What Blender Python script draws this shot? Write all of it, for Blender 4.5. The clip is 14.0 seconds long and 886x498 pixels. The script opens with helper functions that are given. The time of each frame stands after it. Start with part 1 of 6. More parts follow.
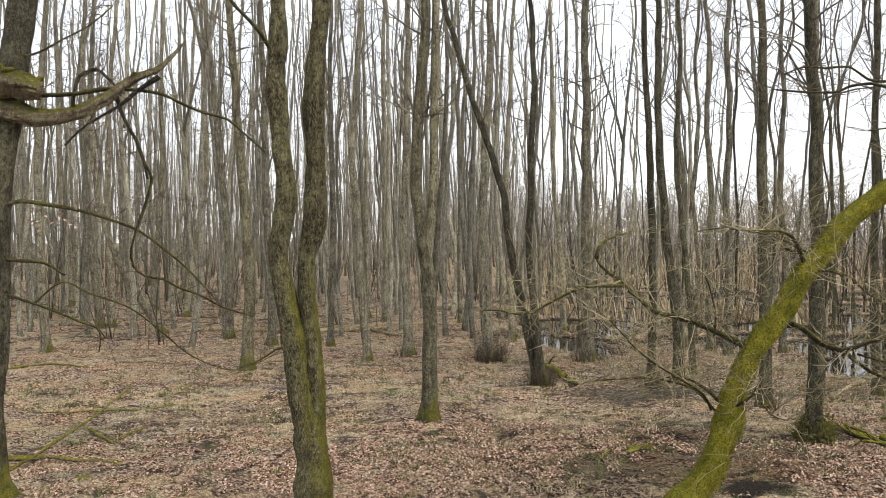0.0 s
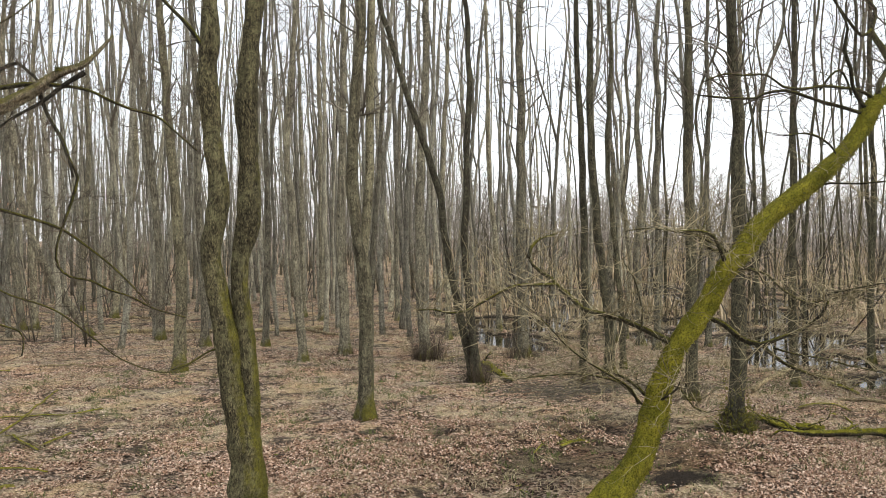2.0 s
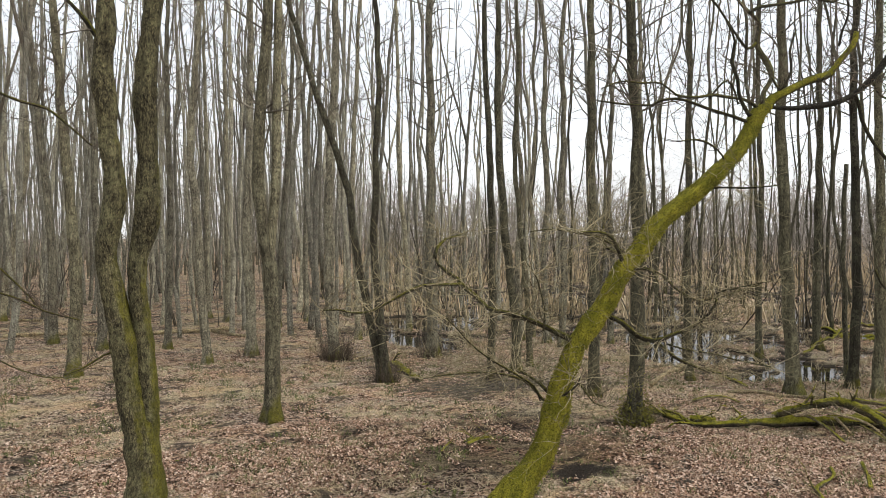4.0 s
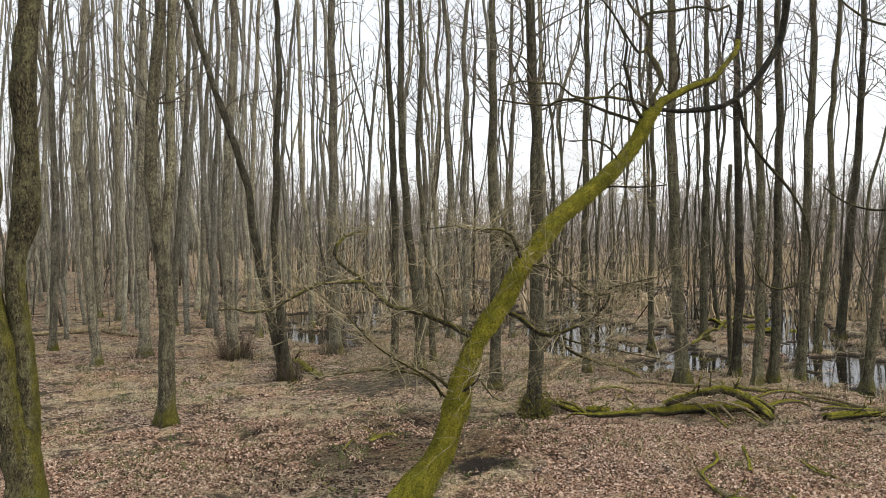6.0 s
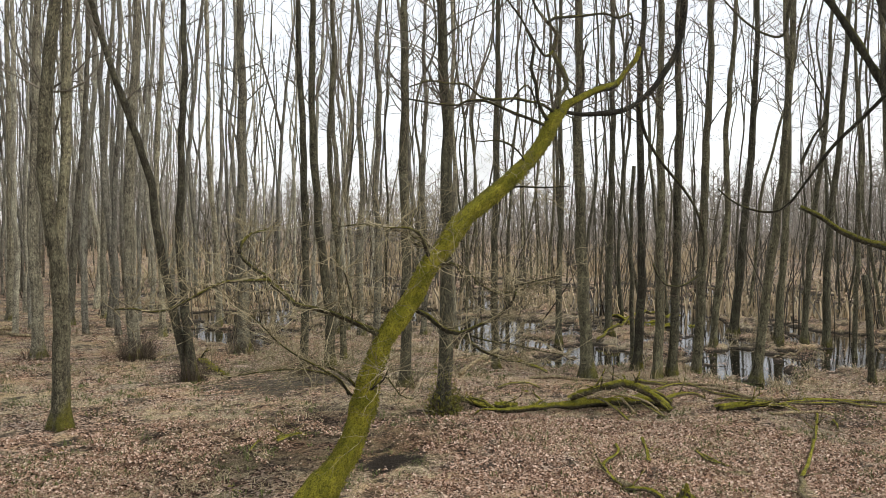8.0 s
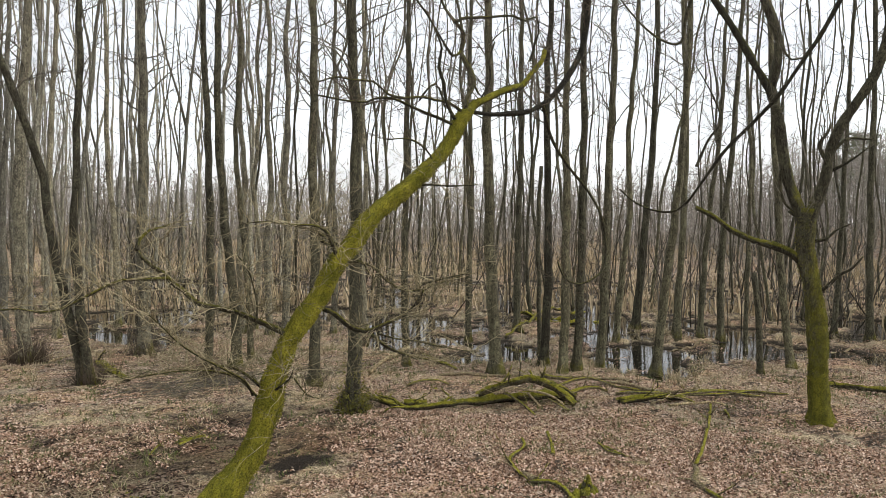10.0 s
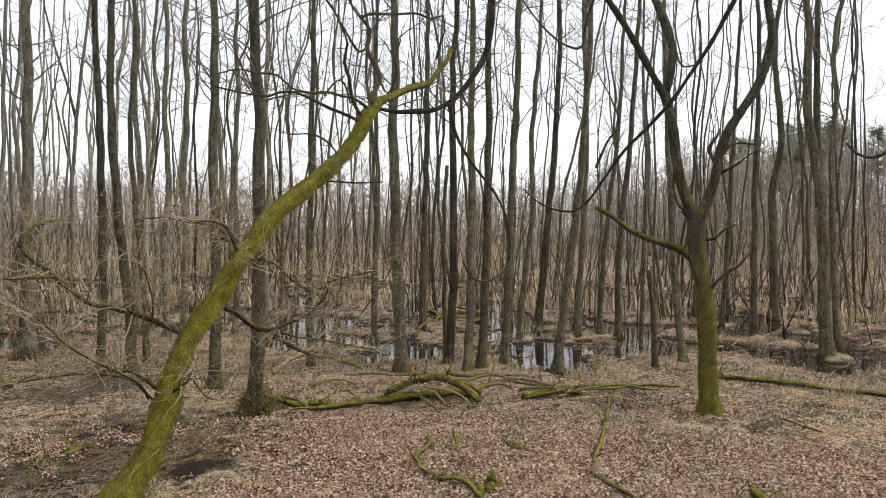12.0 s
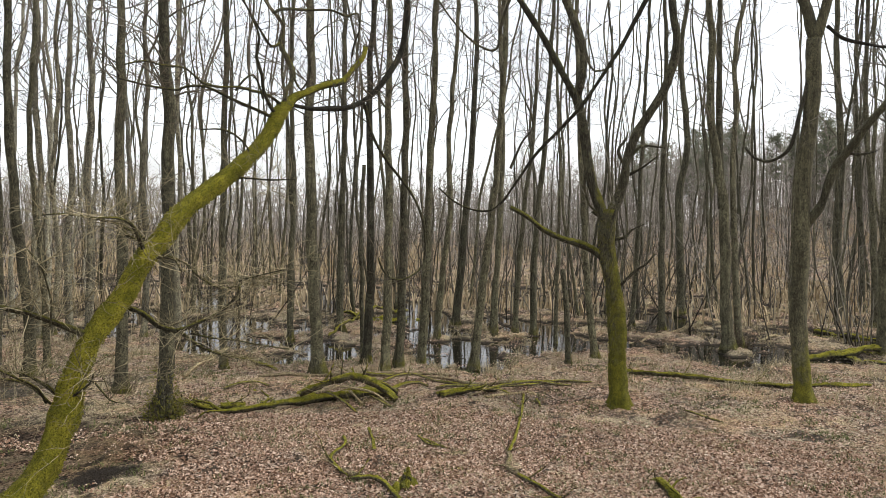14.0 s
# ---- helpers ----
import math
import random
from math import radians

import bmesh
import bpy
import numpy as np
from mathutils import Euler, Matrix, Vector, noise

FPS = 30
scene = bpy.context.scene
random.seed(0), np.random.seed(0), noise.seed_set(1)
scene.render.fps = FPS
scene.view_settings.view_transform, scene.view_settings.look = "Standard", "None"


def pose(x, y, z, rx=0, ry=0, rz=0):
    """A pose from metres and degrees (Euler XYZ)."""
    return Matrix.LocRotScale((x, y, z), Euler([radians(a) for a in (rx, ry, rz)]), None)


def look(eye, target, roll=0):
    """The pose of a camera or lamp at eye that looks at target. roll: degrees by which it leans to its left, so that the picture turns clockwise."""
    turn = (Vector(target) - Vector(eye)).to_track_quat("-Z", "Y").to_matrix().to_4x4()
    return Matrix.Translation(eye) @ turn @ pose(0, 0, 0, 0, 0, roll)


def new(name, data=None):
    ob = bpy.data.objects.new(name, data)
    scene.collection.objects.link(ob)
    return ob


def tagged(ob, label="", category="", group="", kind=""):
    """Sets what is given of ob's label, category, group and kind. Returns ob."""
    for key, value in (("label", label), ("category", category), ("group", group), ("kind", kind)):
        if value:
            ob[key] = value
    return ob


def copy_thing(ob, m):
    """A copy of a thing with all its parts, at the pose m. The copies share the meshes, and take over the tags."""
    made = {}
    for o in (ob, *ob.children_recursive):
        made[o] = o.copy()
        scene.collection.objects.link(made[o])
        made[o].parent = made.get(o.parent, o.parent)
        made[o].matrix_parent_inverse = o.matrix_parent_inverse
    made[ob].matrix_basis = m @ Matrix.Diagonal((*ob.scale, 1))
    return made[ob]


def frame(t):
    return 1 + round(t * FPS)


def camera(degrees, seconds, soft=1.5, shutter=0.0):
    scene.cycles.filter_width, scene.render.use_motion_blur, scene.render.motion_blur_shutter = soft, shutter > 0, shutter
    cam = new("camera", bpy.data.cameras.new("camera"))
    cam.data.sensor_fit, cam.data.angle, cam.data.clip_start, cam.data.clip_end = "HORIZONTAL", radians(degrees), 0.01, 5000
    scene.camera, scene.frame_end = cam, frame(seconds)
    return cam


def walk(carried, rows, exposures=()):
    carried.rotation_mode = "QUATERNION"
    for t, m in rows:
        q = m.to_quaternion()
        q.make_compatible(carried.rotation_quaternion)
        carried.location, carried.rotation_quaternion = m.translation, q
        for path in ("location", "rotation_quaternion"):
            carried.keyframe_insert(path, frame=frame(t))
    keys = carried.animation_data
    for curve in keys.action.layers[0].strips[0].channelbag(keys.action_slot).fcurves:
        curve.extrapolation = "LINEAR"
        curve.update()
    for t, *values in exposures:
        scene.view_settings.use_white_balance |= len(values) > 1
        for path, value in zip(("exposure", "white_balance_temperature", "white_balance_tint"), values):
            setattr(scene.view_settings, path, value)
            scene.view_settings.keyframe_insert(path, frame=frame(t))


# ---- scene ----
cam = camera(60.65, 14.0, soft=0.75)
ROWS = [
    (0, -0.137, -0.348, 3.211, 0.44, -0.64, -0.27),
    (0.5, -0.143, -0.345, 3.219, 1.28, -0.71, -0.28),
    (1, -0.137, -0.365, 3.226, 2.38, -0.75, -0.33),
    (1.5, -0.121, -0.382, 3.231, 3.57, -0.80, -0.31),
    (2, -0.113, -0.418, 3.235, 5.16, -0.84, -0.37),
    (2.5, -0.107, -0.438, 3.248, 6.71, -0.91, -0.39),
    (3, -0.094, -0.453, 3.241, 8.43, -0.90, -0.32),
    (5.5, -0.029, -0.442, 3.246, 17.14, -1.15, -0.07),
    (6, -0.020, -0.440, 3.260, 19.03, -1.28, -0.08),
    (6.5, -0.034, -0.469, 3.270, 20.74, -1.36, -0.02),
    (7, -0.016, -0.473, 3.274, 22.38, -1.42, 0.12),
    (7.5, 0.010, -0.481, 3.270, 23.86, -1.45, 0.25),
    (8, 0.030, -0.481, 3.276, 25.52, -1.50, 0.35),
    (10.5, 0.073, -0.515, 3.275, 33.97, -1.58, 0.69),
    (11, 0.075, -0.516, 3.268, 35.83, -1.56, 0.75),
    (11.5, 0.082, -0.507, 3.264, 37.45, -1.57, 0.86),
    (12, 0.084, -0.491, 3.251, 39.26, -1.53, 0.89),
    (12.5, 0.097, -0.507, 3.245, 40.71, -1.50, 0.98),
    (13, 0.096, -0.538, 3.227, 42.34, -1.40, 0.92),
    (13.5, 0.107, -0.545, 3.227, 43.79, -1.40, 0.98),
    (14, 0.109, -0.542, 3.220, 45.35, -1.36, 1.01),
]
HOLLOW = (3.88, 9.36)
BRUSH = (3.66, 15.05)
WITHERED = (0.52, 0.31, 3.63)


def heading(yaw, pitch):
    a, b = radians(yaw), radians(pitch)
    return Vector((math.sin(a) * math.cos(b), math.cos(a) * math.cos(b), math.sin(b)))


walk(cam, [(t, look((x, y, z), Vector((x, y, z)) + heading(yaw, pitch), roll)) for t, x, y, z, yaw, pitch, roll in ROWS],
     [(0, 0.0), (1.5, -0.03), (3, -0.1), (6, -0.18), (8, -0.18), (10.5, -0.15), (14, -0.1)])

# ---- daylight: a white overcast sky with a wide, weak sun ----
world = bpy.data.worlds.new("overcast")
scene.world = world
world.use_nodes = True
wn, wl = world.node_tree.nodes, world.node_tree.links
wn.clear()
sky = wn.new("ShaderNodeTexSky")
sky.sky_type, sky.sun_disc = "NISHITA", False
sky.sun_elevation, sky.sun_rotation = radians(42), radians(128)
sky.dust_density, sky.air_density = 4.0, 1.0
bg_sky, bg_cloud, both, out = (wn.new(k) for k in ("ShaderNodeBackground", "ShaderNodeBackground", "ShaderNodeAddShader", "ShaderNodeOutputWorld"))
bg_sky.inputs["Strength"].default_value = 0.06
bg_cloud.inputs["Color"].default_value = (0.98, 0.985, 1.0, 1)
bg_cloud.inputs["Strength"].default_value = 1.12
wl.new(sky.outputs[0], bg_sky.inputs["Color"])
wl.new(bg_sky.outputs[0], both.inputs[0])
wl.new(bg_cloud.outputs[0], both.inputs[1])
wl.new(both.outputs[0], out.inputs["Surface"])

sun = new("sun", bpy.data.lights.new("sun", "SUN"))
sun.data.energy, sun.data.angle, sun.data.color = 2.2, radians(22), (1.0, 0.96, 0.9)
sun.matrix_world = look((23, -18, 26), (0, 0, 0))


# ---- materials ----
def material(name):
    m = bpy.data.materials.new(name)
    m.use_nodes = True
    n, l = m.node_tree.nodes, m.node_tree.links
    b = n["Principled BSDF"]
    return m, n, l, b


def noise_tex(n, l, vec, scale, detail=5.0, rough=0.6, distort=0.0):
    t = n.new("ShaderNodeTexNoise")
    t.inputs["Scale"].default_value, t.inputs["Detail"].default_value = scale, detail
    t.inputs["Roughness"].default_value, t.inputs["Distortion"].default_value = rough, distort
    l.new(vec, t.inputs["Vector"])
    return t.outputs["Fac"]


def noise_out(n, l, vec, scale):
    t = n.new("ShaderNodeTexNoise")
    t.inputs["Scale"].default_value = scale
    l.new(vec, t.inputs["Vector"])
    return t.outputs["Color"]


def ramp(n, l, fac, stops):
    r = n.new("ShaderNodeValToRGB")
    while len(r.color_ramp.elements) < len(stops):
        r.color_ramp.elements.new(0.5)
    for e, (p, c) in zip(r.color_ramp.elements, stops):
        e.position, e.color = p, (*c, 1) if len(c) == 3 else c
    l.new(fac, r.inputs["Fac"])
    return r.outputs["Color"]


def mix(n, l, fac, a, b, blend="MIX"):
    x = n.new("ShaderNodeMix")
    x.data_type, x.blend_type = "RGBA", blend
    for s, v in ((x.inputs["Factor"], fac), (x.inputs["A"], a), (x.inputs["B"], b)):
        if isinstance(v, (int, float)):
            s.default_value = v
        elif isinstance(v, tuple):
            s.default_value = (*v, 1)
        else:
            l.new(v, s)
    return x.outputs["Result"]


def maths(n, l, op, a, b=0.0, c=0.0, clamp=False):
    x = n.new("ShaderNodeMath")
    x.operation, x.use_clamp = op, clamp
    for s, v in zip(x.inputs, (a, b, c)):
        if isinstance(v, (int, float)):
            s.default_value = v
        else:
            l.new(v, s)
    return x.outputs[0]


def grey(v):
    return (v, v, v)


def bump(n, l, b, height, strength, distance):
    x = n.new("ShaderNodeBump")
    x.inputs["Strength"].default_value, x.inputs["Distance"].default_value = strength, distance
    l.new(height, x.inputs["Height"])
    l.new(x.outputs[0], b.inputs["Normal"])


def scaled(n, l, vec, s, offset=None):
    x = n.new("ShaderNodeMapping")
    x.inputs["Scale"].default_value = s
    l.new(vec, x.inputs["Vector"])
    if offset is not None:
        l.new(offset, x.inputs["Location"])
    return x.outputs[0]


def bark(name, light, dark, lichen, moss_cover, moss_height, moss_side=0.35, islands=False, fissure=1.0, wrap=0.85, bright=0.8, grain=1.6):
    """Bark in fissured plates with grey-green lichen; moss_cover: how much moss grows on it, thinning out above moss_height."""
    m, n, l, b = material(name)
    tc = n.new("ShaderNodeTexCoord").outputs["Object"]
    if islands:
        rnd = n.new("ShaderNodeNewGeometry").outputs["Random Per Island"]
    else:
        rnd = n.new("ShaderNodeObjectInfo").outputs["Random"]
    off = maths(n, l, "MULTIPLY", rnd, 37.0)
    long = scaled(n, l, tc, (1, 1, 0.42), off)
    even = scaled(n, l, tc, (1, 1, 1), off)
    fine = noise_tex(n, l, long, 58.0, 8, 0.75, 0.6)
    plate = noise_tex(n, l, long, 12.0 * grain, 6, 0.7, 0.5)
    patch = noise_tex(n, l, even, 3.1, 5, 0.65)
    spots = noise_tex(n, l, even, 17.0, 4, 0.7)
    col = mix(n, l, ramp(n, l, fine, [(0.41, grey(0)), (0.57, grey(1))]), dark, light)
    col = mix(n, l, maths(n, l, "MULTIPLY", ramp(n, l, plate, [(0.4, grey(1)), (0.56, grey(0))]), 0.6), col, dark)
    net = n.new("ShaderNodeTexVoronoi")
    net.feature = "DISTANCE_TO_EDGE"
    net.inputs["Scale"].default_value = 62.0
    warp = n.new("ShaderNodeVectorMath")
    warp.operation = "MULTIPLY_ADD"
    l.new(noise_out(n, l, even, 9.0), warp.inputs[0])
    warp.inputs[1].default_value = (0.07, 0.07, 0.07)
    l.new(scaled(n, l, tc, (1, 1, 0.3), off), warp.inputs[2])
    l.new(warp.outputs[0], net.inputs["Vector"])
    crack = ramp(n, l, net.outputs["Distance"], [(0.0, grey(0.36)), (0.16, grey(1.0)), (0.5, grey(1.15))])
    col = mix(n, l, fissure, col, mix(n, l, 1.0, col, crack, "MULTIPLY"))
    lich = maths(n, l, "MULTIPLY", ramp(n, l, patch, [(0.42, grey(0)), (0.6, grey(1))]), ramp(n, l, spots, [(0.4, grey(0)), (0.6, grey(1))]))
    col = mix(n, l, maths(n, l, "MULTIPLY", lich, 0.5), col, lichen)
    speck = noise_tex(n, l, even, 105.0, 4, 0.75)
    col = mix(n, l, 1.0, col, ramp(n, l, speck, [(0.36, grey(0.45)), (0.5, grey(1.0)), (0.62, grey(1.5))]), "MULTIPLY")
    streak = noise_tex(n, l, scaled(n, l, tc, (1, 1, 0.1), off), 13.0, 5, 0.65, 0.3)
    col = mix(n, l, 1.0, col, ramp(n, l, streak, [(0.36, (0.68, 0.67, 0.65)), (0.5, (1.0, 1.0, 0.97)), (0.64, (1.28, 1.28, 1.2))]), "MULTIPLY")
    # a tone of its own for each tree
    tone = ramp(n, l, rnd, [(0.0, (0.6, 0.6, 0.58)), (0.45, (0.92, 0.92, 0.88)), (1.0, (1.32, 1.3, 1.18))])
    col = mix(n, l, 1.0, col, tone, "MULTIPLY")
    height = fine
    if moss_cover > 0:
        sep = n.new("ShaderNodeSeparateXYZ")
        l.new(tc, sep.inputs[0])
        nor = n.new("ShaderNodeSeparateXYZ")
        l.new(n.new("ShaderNodeNewGeometry").outputs["Normal"], nor.inputs[0])
        low = maths(n, l, "MULTIPLY_ADD", sep.outputs["Z"], -1.0 / moss_height, 1.0)
        low = maths(n, l, "MAXIMUM", low, -0.35)
        west = maths(n, l, "MULTIPLY_ADD", nor.outputs["X"], moss_side, 0.0)
        top = maths(n, l, "MULTIPLY_ADD", nor.outputs["Z"], 0.5, west)
        blot = noise_tex(n, l, even, 6.5, 8, 0.85)
        foot = maths(n, l, "MULTIPLY", maths(n, l, "MULTIPLY_ADD", sep.outputs["Z"], -2.2, 1.0, True), 0.24 if moss_height < 6 else 0.0)
        amount = maths(n, l, "ADD", maths(n, l, "ADD", maths(n, l, "MULTIPLY_ADD", low, 0.42, foot), top), blot)
        cover = ramp(n, l, maths(n, l, "ADD", amount, moss_cover - 1.0), [(0.42, grey(0)), (0.68, grey(wrap))])
        tuft = noise_tex(n, l, even, 60.0, 4, 0.7)
        hue = noise_tex(n, l, even, 6.0, 4, 0.6)
        green = mix(n, l, ramp(n, l, hue, [(0.35, grey(0)), (0.65, grey(1))]), (0.105 * bright, 0.106 * bright, 0.012), (0.235 * bright, 0.215 * bright, 0.022 * bright))
        green = mix(n, l, ramp(n, l, tuft, [(0.34, grey(0)), (0.56, grey(1))]), (0.045 * bright, 0.044 * bright, 0.007), green)
        green = mix(n, l, 1.0, green, ramp(n, l, plate, [(0.36, grey(0.72)), (0.5, grey(1.0)), (0.62, grey(1.15))]), "MULTIPLY")
        col = mix(n, l, cover, col, green)
        height = mix(n, l, cover, fine, tuft)
    l.new(col, b.inputs["Base Color"])
    b.inputs["Roughness"].default_value = 0.92
    b.inputs["Specular IOR Level"].default_value = 0.2
    bump(n, l, b, height, 0.9 * fissure, 0.05)
    return m


ALDER = bark("alder_bark", (0.451, 0.416, 0.331), (0.0508, 0.0444, 0.0351), (0.519, 0.497, 0.375), 0.48, 1.0, 0.15)
# lichened bark, its base colour also paled for the haze before distant trunks
STAND_BARK = bark("hazed_lichen_alder_bark", (0.552, 0.525, 0.448), (0.126, 0.115, 0.0956), (0.552, 0.544, 0.458), 0.43, 1.0, 0.1)
ALDER_MOSSY = bark("alder_bark_with_moss", (0.421, 0.383, 0.269), (0.0537, 0.0469, 0.0321), (0.47, 0.45, 0.303), 0.6, 1.2, 0.2)
# middle tone of the alder bark, for the alders further right
ALDER_MID = bark("mid_tone_alder_bark", (0.212, 0.197, 0.138), (0.0283, 0.0251, 0.0183), (0.244, 0.236, 0.159), 0.5, 1.1, 0.15)
TWIN_BARK = bark("fissured_mossy_bark", (0.286, 0.251, 0.146), (0.0158, 0.0129, 0.00895), (0.354, 0.342, 0.191), 0.52, 5.5, 0.34, grain=2.2, bright=0.8)
ALDER_DARK = bark("dark_bark", (0.105, 0.0945, 0.07), (0.0245, 0.0219, 0.0175), (0.175, 0.175, 0.122), 0.52, 1.4, 0.2)
OAK_BARK = bark("oak_bark", (0.126, 0.114, 0.0823), (0.0252, 0.0218, 0.0168), (0.16, 0.16, 0.105), 0.94, 4.0, 0.12, wrap=0.95, bright=0.95)
BEECH_BARK = bark("smooth_grey_bark", (0.158, 0.146, 0.0966), (0.0385, 0.0343, 0.0238), (0.182, 0.175, 0.112), 0.88, 1.6, 0.12, fissure=0.5, wrap=0.95)
MOSS_BARK = bark("bark_under_thick_moss", (0.168, 0.133, 0.07), (0.042, 0.035, 0.021), (0.21, 0.196, 0.091), 1.08, 9.0, 0.08, wrap=1.0, bright=1.45)
LIMB_DARK = bark("dark_branch_bark", (0.077, 0.07, 0.0574), (0.0245, 0.0217, 0.0182), (0.119, 0.119, 0.0875), 0.0, 1.0)
LIMB_MOSS = bark("branch_bark_with_moss", (0.098, 0.0875, 0.063), (0.035, 0.0308, 0.0231), (0.14, 0.14, 0.0875), 0.5, 60.0)
DEAD_WOOD = bark("weathered_dead_wood", (0.357, 0.297, 0.221), (0.0892, 0.0714, 0.0524), (0.321, 0.309, 0.226), 0.47, 60.0, 0.15, wrap=0.9)
LOG_MOSS = bark("log_bark_with_thick_moss", (0.14, 0.115, 0.077), (0.0245, 0.021, 0.0154), (0.189, 0.189, 0.119), 0.6, 60.0, 0.14, wrap=0.97, bright=1.55)
STICK_MOSS = bark("stick_wrapped_in_moss", (0.322, 0.269, 0.182), (0.07, 0.056, 0.0385), (0.28, 0.266, 0.168), 0.42, 60.0, 0.12, wrap=0.97, bright=1.6)
LOG_BARE = bark("bare_log_bark", (0.693, 0.544, 0.359), (0.186, 0.144, 0.0939), (0.668, 0.627, 0.4), 0.12, 60.0, 0.1)
# far trunks: haze of the distance mixed into the bark colour
WOODS = bark("hazed_far_bark", (0.419, 0.399, 0.336), (0.161, 0.15, 0.125), (0.419, 0.419, 0.35), 0.0, 1.0, islands=True)


WOODS_DARK = bark("far_brown_bark", (0.189, 0.169, 0.137), (0.0779, 0.0693, 0.0558), (0.194, 0.189, 0.153), 0.0, 1.0, islands=True)


def plain(name, stops, scale=9.0, rough=0.9, islands=True, spec=0.2):
    """A dry surface whose colour changes from piece to piece."""
    m, n, l, b = material(name)
    if islands:
        rnd = n.new("ShaderNodeNewGeometry").outputs["Random Per Island"]
    else:
        rnd = n.new("ShaderNodeObjectInfo").outputs["Random"]
    tc = n.new("ShaderNodeTexCoord").outputs["Object"]
    grain = noise_tex(n, l, tc, scale, 4, 0.6)
    col = ramp(n, l, rnd, stops)
    col = mix(n, l, 0.55, col, ramp(n, l, grain, [(0.3, grey(0.45)), (0.7, grey(1.25))]), "MULTIPLY")
    l.new(col, b.inputs["Base Color"])
    b.inputs["Roughness"].default_value = rough
    b.inputs["Specular IOR Level"].default_value = spec
    return m


TWIG = plain("brown_twigs", [(0.0, (0.092, 0.0808, 0.0622)), (0.5, (0.167, 0.149, 0.115)), (1.0, (0.242, 0.216, 0.17))], 4.0)
TWIG_DARK = plain("dark_shoots", [(0.0, (0.054, 0.0432, 0.0324)), (0.5, (0.119, 0.0918, 0.0669)), (1.0, (0.216, 0.173, 0.119))], 4.0)
THICKET = plain("dark_sapling_bark", [(0.0, (0.0398, 0.0347, 0.0274)), (0.5, (0.124, 0.11, 0.0856)), (1.0, (0.218, 0.196, 0.154))], 4.0)
# far twigs, lightened in colour to look hazy
TWIG_FAR = plain("hazed_far_twigs", [(0.0, (0.21, 0.183, 0.157)), (0.5, (0.323, 0.287, 0.247)), (1.0, (0.437, 0.39, 0.342))], 4.0)
TWIG_PALE = plain("pale_oak_twigs", [(0.0, (0.112, 0.0936, 0.0564)), (0.5, (0.291, 0.249, 0.146)), (1.0, (0.525, 0.461, 0.291))], 4.0)
LEAF = plain("dry_leaves", [(0.0, (0.0723, 0.0391, 0.0249)), (0.3, (0.298, 0.177, 0.112)), (0.6, (0.505, 0.35, 0.253)), (0.85, (0.632, 0.474, 0.363)), (1.0, (0.74, 0.613, 0.488))], 30.0, 0.7)
STRAW = plain("dry_grass", [(0.0, (0.224, 0.178, 0.0994)), (0.5, (0.38, 0.316, 0.19)), (1.0, (0.518, 0.449, 0.294))], 20.0)
GRASS = plain("green_grass", [(0.0, (0.0648, 0.0828, 0.0252)), (0.6, (0.115, 0.137, 0.0432)), (1.0, (0.187, 0.194, 0.0792))], 20.0)
REED = plain("dry_reeds", [(0.0, (0.36, 0.282, 0.168)), (0.5, (0.504, 0.402, 0.252)), (1.0, (0.624, 0.516, 0.348))], 5.0)


def moss_mat():
    """Deep moss: soft tips over dark hollows."""
    m, n, l, b = material("moss_cushion")
    tc = n.new("ShaderNodeTexCoord").outputs["Object"]
    tip = noise_tex(n, l, tc, 75.0, 5, 0.75)
    hue = noise_tex(n, l, tc, 11.0, 4, 0.6)
    col = mix(n, l, ramp(n, l, hue, [(0.38, grey(0)), (0.62, grey(1))]), (0.13, 0.132, 0.016), (0.34, 0.31, 0.03))
    col = mix(n, l, ramp(n, l, tip, [(0.34, grey(0)), (0.52, grey(1))]), (0.025, 0.026, 0.006), col)
    l.new(col, b.inputs["Base Color"])
    b.inputs["Roughness"].default_value = 0.95
    bump(n, l, b, tip, 1.0, 0.05)
    return m


MOSS = moss_mat()


